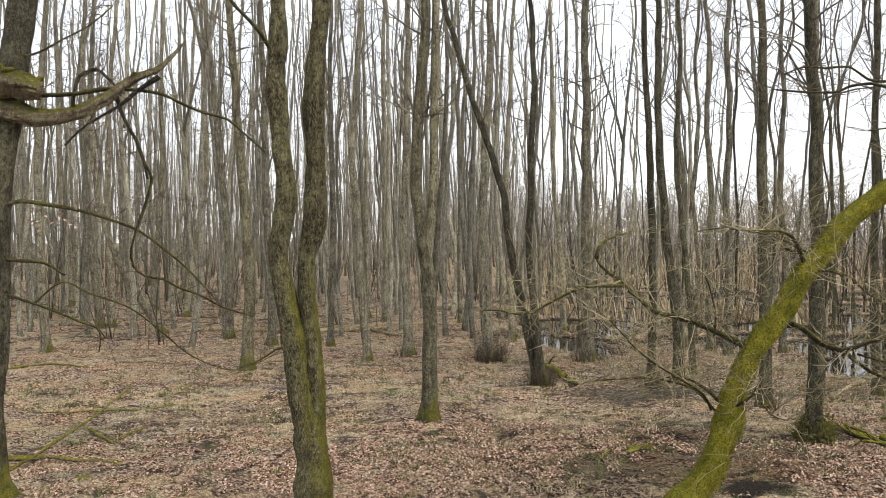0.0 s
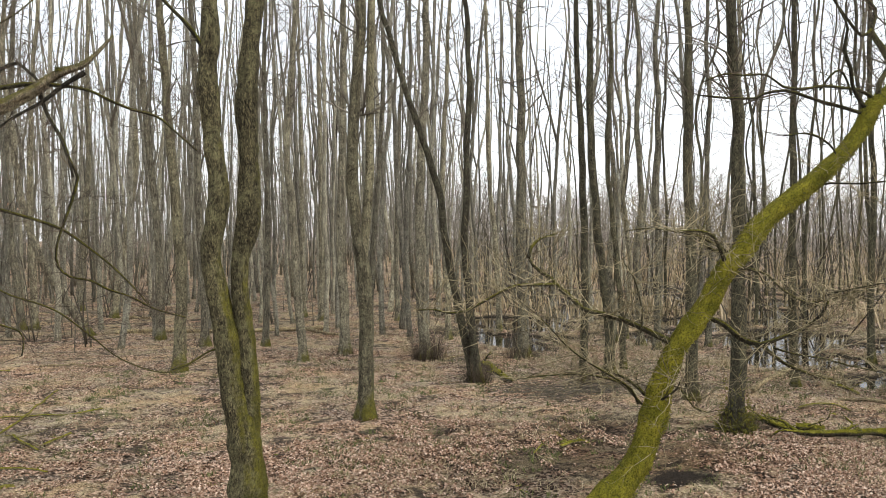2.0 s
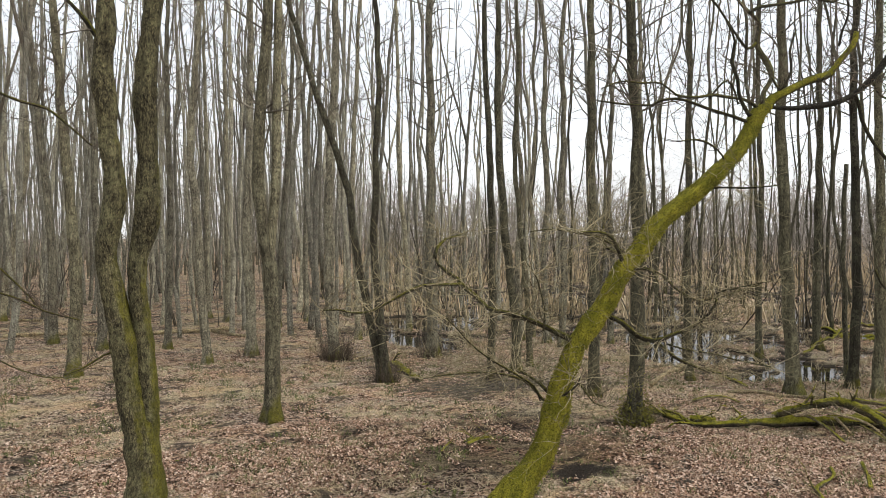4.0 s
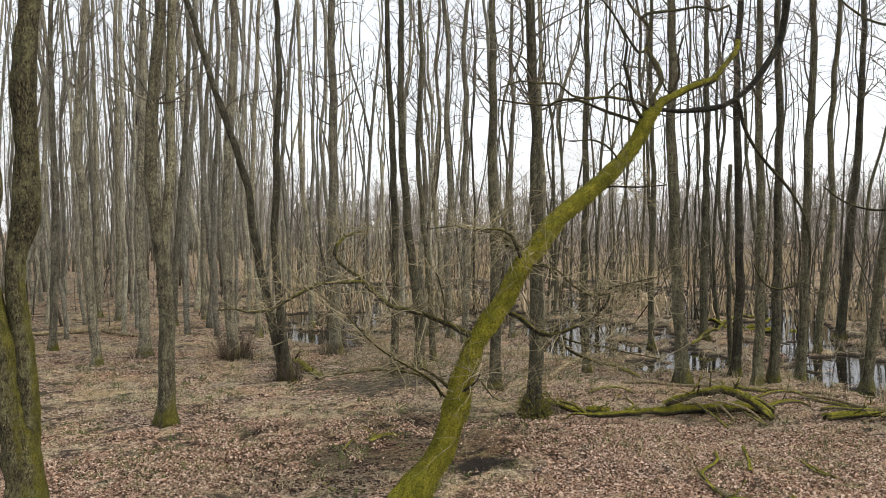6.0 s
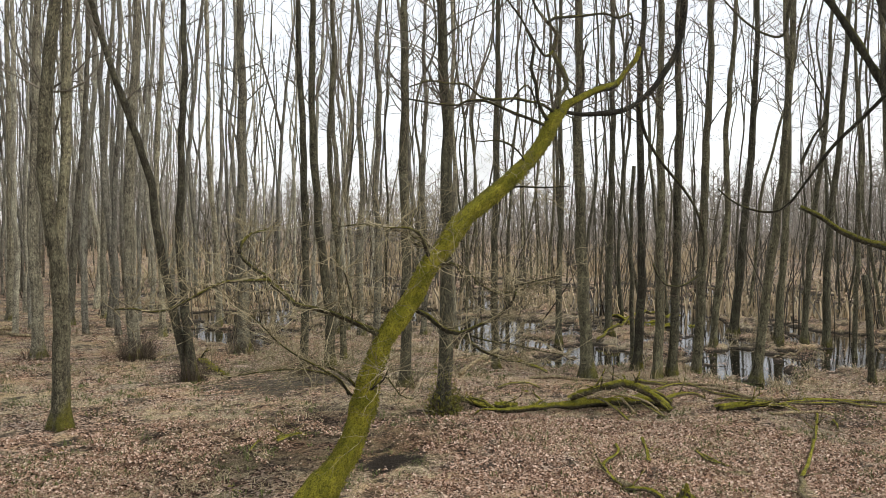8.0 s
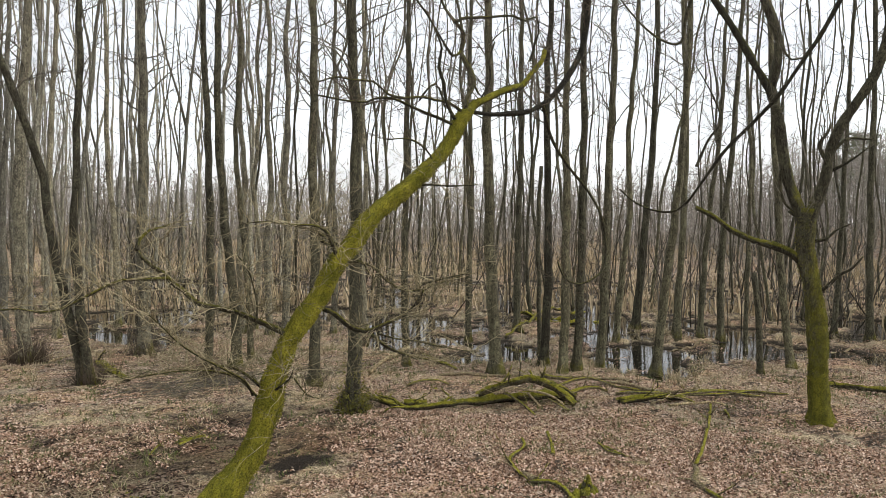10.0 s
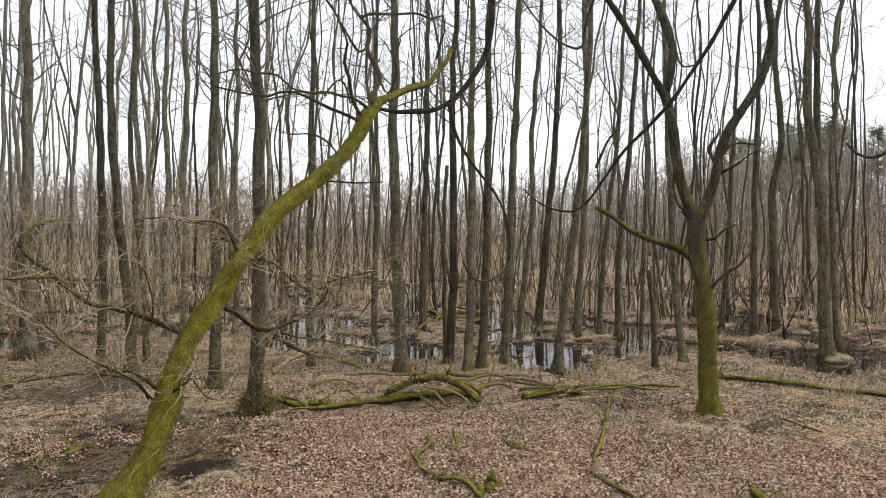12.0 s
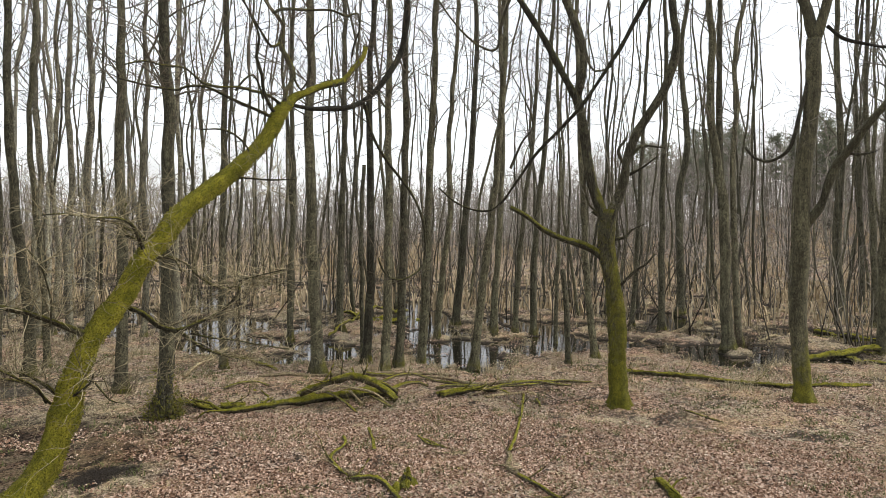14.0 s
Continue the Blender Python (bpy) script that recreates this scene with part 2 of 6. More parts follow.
def litter():
    """Forest floor: dead leaves in overlapping flakes, patches of dry grass and of black mud."""
    m, n, l, b = material("leaf_litter")
    tc = n.new("ShaderNodeTexCoord").outputs["Object"]
    v = n.new("ShaderNodeTexVoronoi")
    v.inputs["Scale"].default_value = 30.0
    v.inputs["Randomness"].default_value = 1.0
    wob = n.new("ShaderNodeMapping")
    l.new(tc, wob.inputs["Vector"])
    l.new(wob.outputs[0], v.inputs["Vector"])
    sep = n.new("ShaderNodeSeparateColor")
    l.new(v.outputs["Color"], sep.inputs[0])
    flake = ramp(n, l, sep.outputs[0], [(0.0, (0.0177, 0.0124, 0.00887)), (0.3, (0.0887, 0.0576, 0.0372)), (0.6, (0.355, 0.242, 0.168)), (1.0, (0.674, 0.532, 0.408))])
    big = noise_tex(n, l, tc, 0.42, 6, 0.62)
    mid = noise_tex(n, l, tc, 2.3, 5, 0.65)
    tiny = noise_tex(n, l, tc, 46.0, 6, 0.78)
    straw = mix(n, l, ramp(n, l, tiny, [(0.42, grey(0)), (0.58, grey(1))]), (0.116, 0.0888, 0.0483), (0.754, 0.637, 0.397))
    col = mix(n, l, ramp(n, l, maths(n, l, "ADD", maths(n, l, "MULTIPLY", mid, 0.5), maths(n, l, "MULTIPLY", big, 0.5)), [(0.46, grey(0)), (0.57, grey(0.8))]), flake, straw)
    flush = ramp(n, l, noise_tex(n, l, tc, 0.75, 5, 0.6), [(0.42, (0.86, 0.9, 0.95)), (0.5, (1.0, 1.0, 1.0)), (0.6, (1.06, 0.96, 0.9))])
    col = mix(n, l, 1.0, col, flush, "MULTIPLY")
    mud = ramp(n, l, noise_tex(n, l, scaled(n, l, tc, (0.8, 1.5, 1)), 1.15, 8, 0.74, 0.5), [(0.53, grey(0)), (0.6, grey(0.9))])
    col = mix(n, l, mud, col, mix(n, l, tiny, (0.016, 0.013, 0.011), (0.095, 0.078, 0.06)))
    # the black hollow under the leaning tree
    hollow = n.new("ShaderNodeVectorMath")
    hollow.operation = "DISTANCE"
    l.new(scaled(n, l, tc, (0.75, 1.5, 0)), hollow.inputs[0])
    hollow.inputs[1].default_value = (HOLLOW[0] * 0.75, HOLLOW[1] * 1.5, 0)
    # a wider ellipse behind it, where the ground is darkened
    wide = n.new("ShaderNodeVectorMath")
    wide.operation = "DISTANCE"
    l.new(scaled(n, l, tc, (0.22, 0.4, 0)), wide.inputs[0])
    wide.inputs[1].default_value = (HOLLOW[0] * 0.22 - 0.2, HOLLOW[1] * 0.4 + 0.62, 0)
    # small bare spots of black earth, enlarged to paint in dark shadows as well
    spot = ramp(n, l, noise_tex(n, l, tc, 3.4, 6, 0.7, 0.4), [(0.57, grey(0)), (0.63, grey(0.9))])
    col = mix(n, l, spot, col, mix(n, l, tiny, (0.0144, 0.0115, 0.00864), (0.072, 0.0576, 0.0432)))
    # thin green growth between the leaves
    sward = ramp(n, l, noise_tex(n, l, tc, 1.6, 6, 0.72, 0.6), [(0.58, grey(0)), (0.7, grey(0.6))])
    col = mix(n, l, sward, col, mix(n, l, ramp(n, l, tiny, [(0.4, grey(0)), (0.6, grey(1))]), (0.036, 0.036, 0.013), (0.194, 0.187, 0.072)))
    # ground colour cut to about a third inside the wide ellipse
    darker = ramp(n, l, maths(n, l, "MULTIPLY", maths(n, l, "MULTIPLY_ADD", mid, 1.6, wide.outputs["Value"]), 0.5), [(0.66, grey(0.9)), (0.92, grey(0))])
    col = mix(n, l, darker, col, mix(n, l, 1.0, col, (0.3, 0.275, 0.25), "MULTIPLY"))
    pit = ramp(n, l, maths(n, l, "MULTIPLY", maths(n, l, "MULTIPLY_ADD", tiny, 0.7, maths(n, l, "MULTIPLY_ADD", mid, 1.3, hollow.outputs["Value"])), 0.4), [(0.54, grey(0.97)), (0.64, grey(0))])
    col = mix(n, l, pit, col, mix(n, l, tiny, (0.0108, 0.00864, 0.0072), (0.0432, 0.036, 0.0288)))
    xyz = n.new("ShaderNodeSeparateXYZ")
    l.new(tc, xyz.inputs[0])
    wet = ramp(n, l, maths(n, l, "MULTIPLY_ADD", xyz.outputs["Z"], -9.0, 0.1, True), [(0.25, grey(0)), (0.8, grey(1))])
    col = mix(n, l, wet, col, mix(n, l, tiny, (0.0216, 0.0187, 0.0144), (0.0648, 0.054, 0.0396)))
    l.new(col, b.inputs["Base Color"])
    b.inputs["Roughness"].default_value = 0.9
    b.inputs["Specular IOR Level"].default_value = 0.06
    h = mix(n, l, 0.5, v.outputs["Distance"], tiny)
    bump(n, l, b, h, 1.0, 0.06)
    return m


LITTER = litter()


def pool():
    m, n, l, b = material("still_black_water")
    tc = n.new("ShaderNodeTexCoord").outputs["Object"]
    b.inputs["Base Color"].default_value = (0.012, 0.011, 0.008, 1)
    b.inputs["Roughness"].default_value = 0.03
    b.inputs["IOR"].default_value = 1.33
    b.inputs["Specular IOR Level"].default_value = 0.6
    bump(n, l, b, noise_tex(n, l, tc, 4.0, 3, 0.5), 0.06, 0.03)
    return m


WATER = pool()


# ---- shape helpers ----
class Shape:
    """Vertices and faces of one mesh."""

    def __init__(self):
        self.v, self.f = [], []

    def mesh(self, name, mat, smooth=True):
        me = bpy.data.meshes.new(name)
        me.from_pydata(self.v, [], self.f)
        me.materials.append(mat)
        if smooth:
            me.polygons.foreach_set("use_smooth", [True] * len(me.polygons))
        me.update()
        return me


def part(name, shape, mat, parent=None, label="", smooth=True):
    ob = new(name, shape.mesh(name, mat, smooth))
    if parent is not None:
        ob.parent = parent
    if label:
        ob["label"] = label
    return ob


def spine(pts, step):
    """Points along a smooth curve through pts, about step apart, with their share of the way."""
    p = [Vector(q) for q in pts]
    if len(p) == 2:
        p = [p[0], (p[0] + p[1]) / 2, p[1]]
    p = [p[0] * 2 - p[1]] + p + [p[-1] * 2 - p[-2]]
    line = []
    for i in range(1, len(p) - 2):
        a, b, c, d = p[i - 1 : i + 3]
        k = max(1, int((c - b).length / step + 0.5))
        for j in range(k):
            t = j / k
            line.append(0.5 * (2 * b + (c - a) * t + (2 * a - 5 * b + 4 * c - d) * t * t + (3 * b - a - 3 * c + d) * t * t * t))
    line.append(p[-2])
    way = [0.0]
    for a, b in zip(line, line[1:]):
        way.append(way[-1] + (b - a).length)
    return line, [w / max(way[-1], 1e-6) for w in way]


def tube(s, line, radii, sides, rough=0.0, seed=0.0, flare=0.0, lobes=5):
    """A closed tube along line. rough: uneven bark; flare: how far the roots spread at its foot."""
    base = len(s.v)
    side = None
    for i, p in enumerate(line):
        d = (line[min(i + 1, len(line) - 1)] - line[max(i - 1, 0)]).normalized()
        if side is None:
            side = d.orthogonal().normalized()
        side = (side - d * side.dot(d)).normalized()
        up = d.cross(side)
        lift = (p - line[0]).length
        for j in range(sides):
            a = 2 * math.pi * j / sides
            r = radii[i]
            if rough:
                q = Vector((math.cos(a) * 1.2, math.sin(a) * 1.2, lift * 1.6 + seed * 7.3))
                r *= 1 + rough * noise.noise(q) + 0.5 * rough * noise.noise(q * 3.1)
            if flare:
                r += radii[0] * flare * math.exp(-max(0.0, lift - 0.13) / (0.95 * radii[0])) * (0.75 + 0.42 * math.cos(a * lobes + seed) + 0.3 * math.cos(a * 2 + seed * 3))
            s.v.append(p + (side * math.cos(a) + up * math.sin(a)) * r)
    for i in range(len(line) - 1):
        for j in range(sides):
            k = (j + 1) % sides
            s.f.append((base + i * sides + j, base + i * sides + k, base + (i + 1) * sides + k, base + (i + 1) * sides + j))
    top = len(s.v) - sides
    s.f.append(tuple(range(top, top + sides)))
    s.f.append(tuple(range(base + sides - 1, base - 1, -1)))


def taper(share, r0, r1):
    return [r0 + (r1 - r0) * t for t in share]


def twig(s, rng, p, d, length, r, level, up=0.25, wild=0.35, sides=3, seg=0.28):
    """A crooked twig with side twigs."""
    k = max(3, int(length / seg)) if level > 0 else 3
    line = [p]
    d = d.normalized()
    for i in range(k):
        d = (d + Vector((rng.gauss(0, wild), rng.gauss(0, wild), rng.gauss(0, wild) + up * 0.4)) * 0.55).normalized()
        line.append(line[-1] + d * (length / k))
        if level > 0 and rng.random() < 0.85:
            e = (d + Vector((rng.gauss(0, 0.8), rng.gauss(0, 0.8), rng.gauss(0.15, 0.6)))).normalized()
            twig(s, rng, line[-1], e, length * rng.uniform(0.25, 0.55), r * 0.6, level - 1, up, wild, 3, seg)
    tube(s, line, [r * (1 - 0.75 * i / k) for i in range(k + 1)], sides)
    return line


def straw(s, p, q, r):
    """One thin straight twig of three sides."""
    d = (q - p).normalized()
    u = d.orthogonal().normalized() * r
    w = d.cross(u)
    i = len(s.v)
    s.v += [p + u, p + w * 0.87 - u * 0.5, p - w * 0.87 - u * 0.5, q]
    s.f += [(i, i + 1, i + 3), (i + 1, i + 2, i + 3), (i + 2, i, i + 3)]


def cushion(s, c, r, seed, flat=0.6):
    """A lumpy cushion."""
    base, rows, cols = len(s.v), 7, 12
    for i in range(rows + 1):
        for j in range(cols):
            a, b = math.pi * i / rows, 2 * math.pi * j / cols
            d = Vector((math.sin(a) * math.cos(b), math.sin(a) * math.sin(b), math.cos(a)))
            k = r * (1 + 0.35 * noise.noise(d * 1.7 + Vector((seed, 0, 0))) + 0.2 * noise.noise(d * 4 + Vector((0, seed, 0))))
            s.v.append(c + Vector((d.x, d.y, d.z * flat)) * k)
    for i in range(rows):
        for j in range(cols):
            k = (j + 1) % cols
            s.f.append((base + i * cols + j, base + (i + 1) * cols + j, base + (i + 1) * cols + k, base + i * cols + k))


def mound(s, c, rx, ry, h, seed, rows=7, cols=18):
    """A low lumpy cover, open below: moss over wood or ground."""
    base = len(s.v)
    s.v.append(c + Vector((0, 0, h)))
    for i in range(1, rows + 1):
        t = i / rows
        for j in range(cols):
            b = 2 * math.pi * j / cols
            q = Vector((math.cos(b) * t * 1.6, math.sin(b) * t * 1.6, seed))
            k = 1 + 0.45 * noise.noise(q) + 0.22 * noise.noise(q * 3.3)
            up = h * (math.sqrt(max(0.0, 1 - t * t)) * (1 + 0.5 * noise.noise(q * 2.3) + 0.45 * noise.noise(q * 6.1)) - 0.35 * t)
            s.v.append(c + Vector((math.cos(b) * t * rx * k, math.sin(b) * t * ry * k, up)))
    for j in range(cols):
        k = (j + 1) % cols
        s.f.append((base, base + 1 + j, base + 1 + k))
        for i in range(rows - 1):
            o = base + 1 + i * cols
            s.f.append((o + j, o + cols + j, o + cols + k, o + k))


def smooth(a, b, v):
    t = np.clip((v - a) / (b - a), 0, 1)
    return t * t * (3 - 2 * t)
HUMMOCKS = [(3.8, 19.7), (4.2, 25.6), (2.2, 23.6), (7.7, 21.4), (7.9, 20.6), (7.1, 21.9), (9.5, 20.8), (10.4, 20.5), (7.7, 22.5), (5.3, 16.8), (5.9, 17.5), (8.8, 15), (12.5, 17.9), (14.8, 18.5), (12.9, 15), (11.7, 13.5), (11.5, 12.5), (12, 12.6), (13.1, 13), (13.6, 11.7), (16.4, 15.7), (19.2, 17.7), (18.4, 15.3), (18.9, 14.7), (15.4, 10.2), (16.7, 10.3), (21, 8.6), (21.5, 8.5), (19.6, 14.5), (18.1, 14.9), (22.9, 11.8), (29.1, 14.3)]


# ---- ground and water ----
WAVES = [(random.uniform(0.25, 2.4), random.uniform(0, 6.28), random.uniform(0, 6.28)) for _ in range(22)]


CLODS = [(random.uniform(5.0, 13.0), random.uniform(0, 6.28), random.uniform(0, 6.28)) for _ in range(16)]
RIPPLES = [(random.uniform(2.2, 6.5), random.uniform(0, 6.28), random.uniform(0, 6.28)) for _ in range(14)]


def relief(x, y):
    """Height of the forest floor: firm ground near by, a swamp with hummocks and pools further off."""
    x, y = np.asarray(x, float), np.asarray(y, float)
    n = sum(np.sin(k * (x * math.cos(a) + y * math.sin(a)) + b) / (0.6 + k) for k, a, b in WAVES) / 4.2
    dist, az = np.hypot(x, y), np.degrees(np.arctan2(x, y))
    shore = 17.6 + 5.0 * (1 - smooth(14, 40, az)) + 1.1 * np.sin(az * 0.35) + 3.0 * smooth(53, 63, az) + 0.5 * n
    swamp = smooth(shore, shore + 1.6, dist) * (1 - smooth(42, 56, dist)) * smooth(0, 9, az) * (1 - 0.6 * smooth(62, 80, az))
    far = smooth(23, 31, dist)
    clods = sum(np.sin(k * (x * math.cos(a) + y * math.sin(a)) + b) for k, a, b in RIPPLES) / 5.0
    crumbs = sum(np.sin(k * (x * math.cos(a) + y * math.sin(a)) + b) for k, a, b in CLODS) / 5.0
    z = 0.05 * n + 0.012 * crumbs * (dist < 60) + swamp * (0.075 * clods + 0.06 * crumbs) + swamp * (-0.158 + 0.04 * far + (0.125 + 0.06 * far) * n)
    for hx, hy in HUMMOCKS:
        z = z + 0.16 * swamp * np.exp(-((x - hx) ** 2 + (y - hy) ** 2) / 0.32)
    # far rise beyond the swamp, higher towards the east
    z = z + smooth(58, 120, dist) * (1.0 + 7.5 * smooth(48, 75, az)) * (1 - smooth(600, 2500, dist))
    return z


def floor_z(x, y):
    return float(relief(x, y))


def sheet_lines(lo, hi, step, far):
    mid = np.arange(lo, hi + step, step)
    tail = [0.0]
    k = step
    while tail[-1] < far:
        k *= 1.22
        tail.append(tail[-1] + k)
    tail = np.array(tail[1:])
    return np.concatenate([lo - tail[::-1], mid, hi + tail])


def ground_sheet():
    xs, ys = sheet_lines(-16, 34, 0.19, 2500), sheet_lines(4, 36, 0.19, 2500)
    gx, gy = np.meshgrid(xs, ys)
    z = relief(gx, gy)
    near = smooth(60, 40, np.hypot(gx, gy))
    z = z + np.random.default_rng(3).normal(0, 1, z.shape) * near * np.where(z < -0.04, 0.022, 0.02)
    me = bpy.data.meshes.new("ground")
    w, h = len(xs), len(ys)
    i = np.arange(w * h).reshape(h, w)
    quads = np.stack([i[:-1, :-1], i[:-1, 1:], i[1:, 1:], i[1:, :-1]], -1).reshape(-1, 4)
    me.from_pydata(np.stack([gx, gy, z], -1).reshape(-1, 3).tolist(), [], quads.tolist())
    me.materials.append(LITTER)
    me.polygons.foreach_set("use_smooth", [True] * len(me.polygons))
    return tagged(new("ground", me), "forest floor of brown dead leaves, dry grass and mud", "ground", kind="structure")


ground_sheet()
s = Shape()
s.v = [(-6, 17, -0.105), (30, 0, -0.105), (90, -10, -0.105), (90, 80, -0.105), (-6, 80, -0.105)]
s.f = [(0, 1, 2, 3, 4)]
tagged(part("water", s, WATER), "still dark swamp water mirroring bare trees", "water", kind="structure")


# ---- trees ----
def crown(rng, line, share, r0, low, n, reach, level=1, fat=0.16):
    """Ascending side branches with twigs, from the height low of a stem upwards."""
    s = Shape()
    k0 = next((i for i, p in enumerate(line) if p.z > low), len(line) - 1)
    for _ in range(n):
        i = rng.randrange(k0, len(line))
        a = rng.uniform(0, 2 * math.pi)
        t = (i - k0) / max(1, len(line) - k0)
        d = Vector((math.cos(a), math.sin(a), rng.uniform(0.35, 1.3)))
        twig(s, rng, line[i], d, reach * rng.uniform(0.35, 1.0) * (1 - 0.45 * t), max(0.004, r0 * fat * (1 - 0.5 * t)), level)
    return s


def sprout_ring(rng, r, n, high):
    """Basal shoots round a stool, densest and darkest close to the wood."""
    s = Shape()
    for _ in range(n):
        a, q = rng.uniform(0, 6.283), r * (0.8 + 1.5 * rng.random() ** 1.5)
        d = Vector((math.cos(a) * rng.uniform(0.05, 0.5), math.sin(a) * rng.uniform(0.05, 0.5), 1))
        twig(s, rng, Vector((math.cos(a) * q, math.sin(a) * q, -0.05)), d, high * (0.25 + 0.75 * rng.random() ** 1.6), 0.0048, 1 if rng.random() < 0.4 else 0, 0.3, 0.22)
    return s


def alder(x, y, d, bends, fork=None, moss=0.0, dark=0.0, sprouts=0, snag=False, stump=0.0, seed=0):
    """A slim alder: bends are offsets of its stem from the foot."""
    rng = random.Random(seed * 31 + 5)
    label = "slim alder with grey lichened bark on leafy ground"
    if moss:
        label = "alder with grey bark and a mossy green foot"
    if dark:
        label = "slim alder with dark damp bark"
    if sprouts > 20:
        label = "alder with a brush of thin shoots round its foot"
    if stump:
        label = "stout alder rising from an old mossy stool"
    if snag:
        label = "dead alder snag with a broken top"
    tree = tagged(new("alder_tree"), label, "tree")
    tree.location = (x, y, floor_z(x, y))
    pts = [(0, 0, -0.12)] + [tuple(b) for b in bends]
    if not snag:
        (ax, ay, az), (bx, by, bz) = pts[-2], pts[-1]
        lean = Vector((bx - ax, by - ay, max(0.4, bz - az))).normalized() * 0.6 + Vector((0, 0, 0.5))
        for _ in range(3):
            q = Vector(pts[-1]) + lean.normalized() * 2.4 + Vector((rng.gauss(0, 0.18), rng.gauss(0, 0.18), 0))
            pts.append(tuple(q))
    line, share = spine(pts, 0.22)
    line = [p + Vector((noise.noise(Vector((p.z * 1.3, seed * 3.1, 0))), noise.noise(Vector((p.z * 1.3, seed * 3.1, 7.7))), 0)) * min(0.05, 0.03 * max(0.0, p.z - 0.3)) for p in line]
    r = d / 2
    tall = pts[-1][2]
    r *= 0.86
    radii = taper(share, r, r * (0.8 if snag else max(0.2, 1 - 0.055 * tall)))
    mat = ALDER_MOSSY if moss else ALDER_DARK if dark else ALDER_MID if 30 < seed < 69 else ALDER
    s = Shape()
    tube(s, line, radii, 20, 0.16, seed, 0.85)
    part("trunk", s, mat, tree)
    if fork:
        h, fx, fy = fork
        i = next(k for k, p in enumerate(line) if p.z > h)
        foot = line[i]
        branch, sh = spine([foot - Vector((0, 0, 0.5)), foot + Vector((fx * 0.5, fy * 0.5, 0.5)), foot + Vector((fx, fy, 1.4)), foot + Vector((fx * 1.2, fy * 1.3, 3.5)), foot + Vector((fx * 2.0, fy * 2.0, 8.0))], 0.22)
        s = Shape()
        tube(s, branch, taper(sh, r * 0.66, r * 0.34), 12, 0.12, seed + 3)
        part("stem", s, mat, tree)
    if not snag:
        part("crown", crown(rng, line, share, r, tall * 0.36, 44, 2.0), TWIG, tree)["kind"] = "stuff"
        small = Shape()
        for _ in range(26):
            p = line[rng.randrange(len(line) // 6, len(line))]
            a = rng.uniform(0, 6.283)
            twig(small, rng, p, Vector((math.cos(a), math.sin(a), 0.4)), rng.uniform(0.3, 1.3), 0.0055, 1)
        part("twig_spray", small, TWIG, tree)["kind"] = "stuff"
    if sprouts:
        part("basal_brush", sprout_ring(rng, r * 1.25, int(sprouts * 5), 0.75 if sprouts < 60 else 1.0), TWIG_DARK, tree)["kind"] = "stuff"
    if stump:
        s = Shape()
        for k in range(120):
            a, q = rng.uniform(0, 6.283), r * rng.uniform(0.95, 2.1)
            cushion(s, Vector((math.cos(a) * q, math.sin(a) * q, rng.uniform(-0.04, 0.36) * (2.2 - q / r))), rng.uniform(0.02, 0.05), k * 3.7, 0.9)
        part("stool", s, ALDER_DARK, tree, "knobbly old stool with dark roots and moss")
        s = Shape()
        for k in range(480):
            a, q = rng.uniform(0, 6.283), r * rng.uniform(1.0, 2.3)
            p = Vector((math.cos(a) * q, math.sin(a) * q, rng.uniform(0.0, 0.75) * (2.3 - q / r)))
            d = Vector((math.cos(a) * 0.7, math.sin(a) * 0.7, rng.gauss(0.5, 0.6)))
            twig(s, rng, p, d, rng.uniform(0.05, 0.14), 0.007, 0, 0.0, 0.5)
        part("moss_tuft", s, MOSS, tree, "bright moss on short dead shoots")["kind"] = "stuff"
    return tree


def special_tree(x, y, label, z=None):
    tree = tagged(new("tree"), label, "tree")
    tree.location = (x, y, floor_z(x, y) if z is None else z)
    return tree


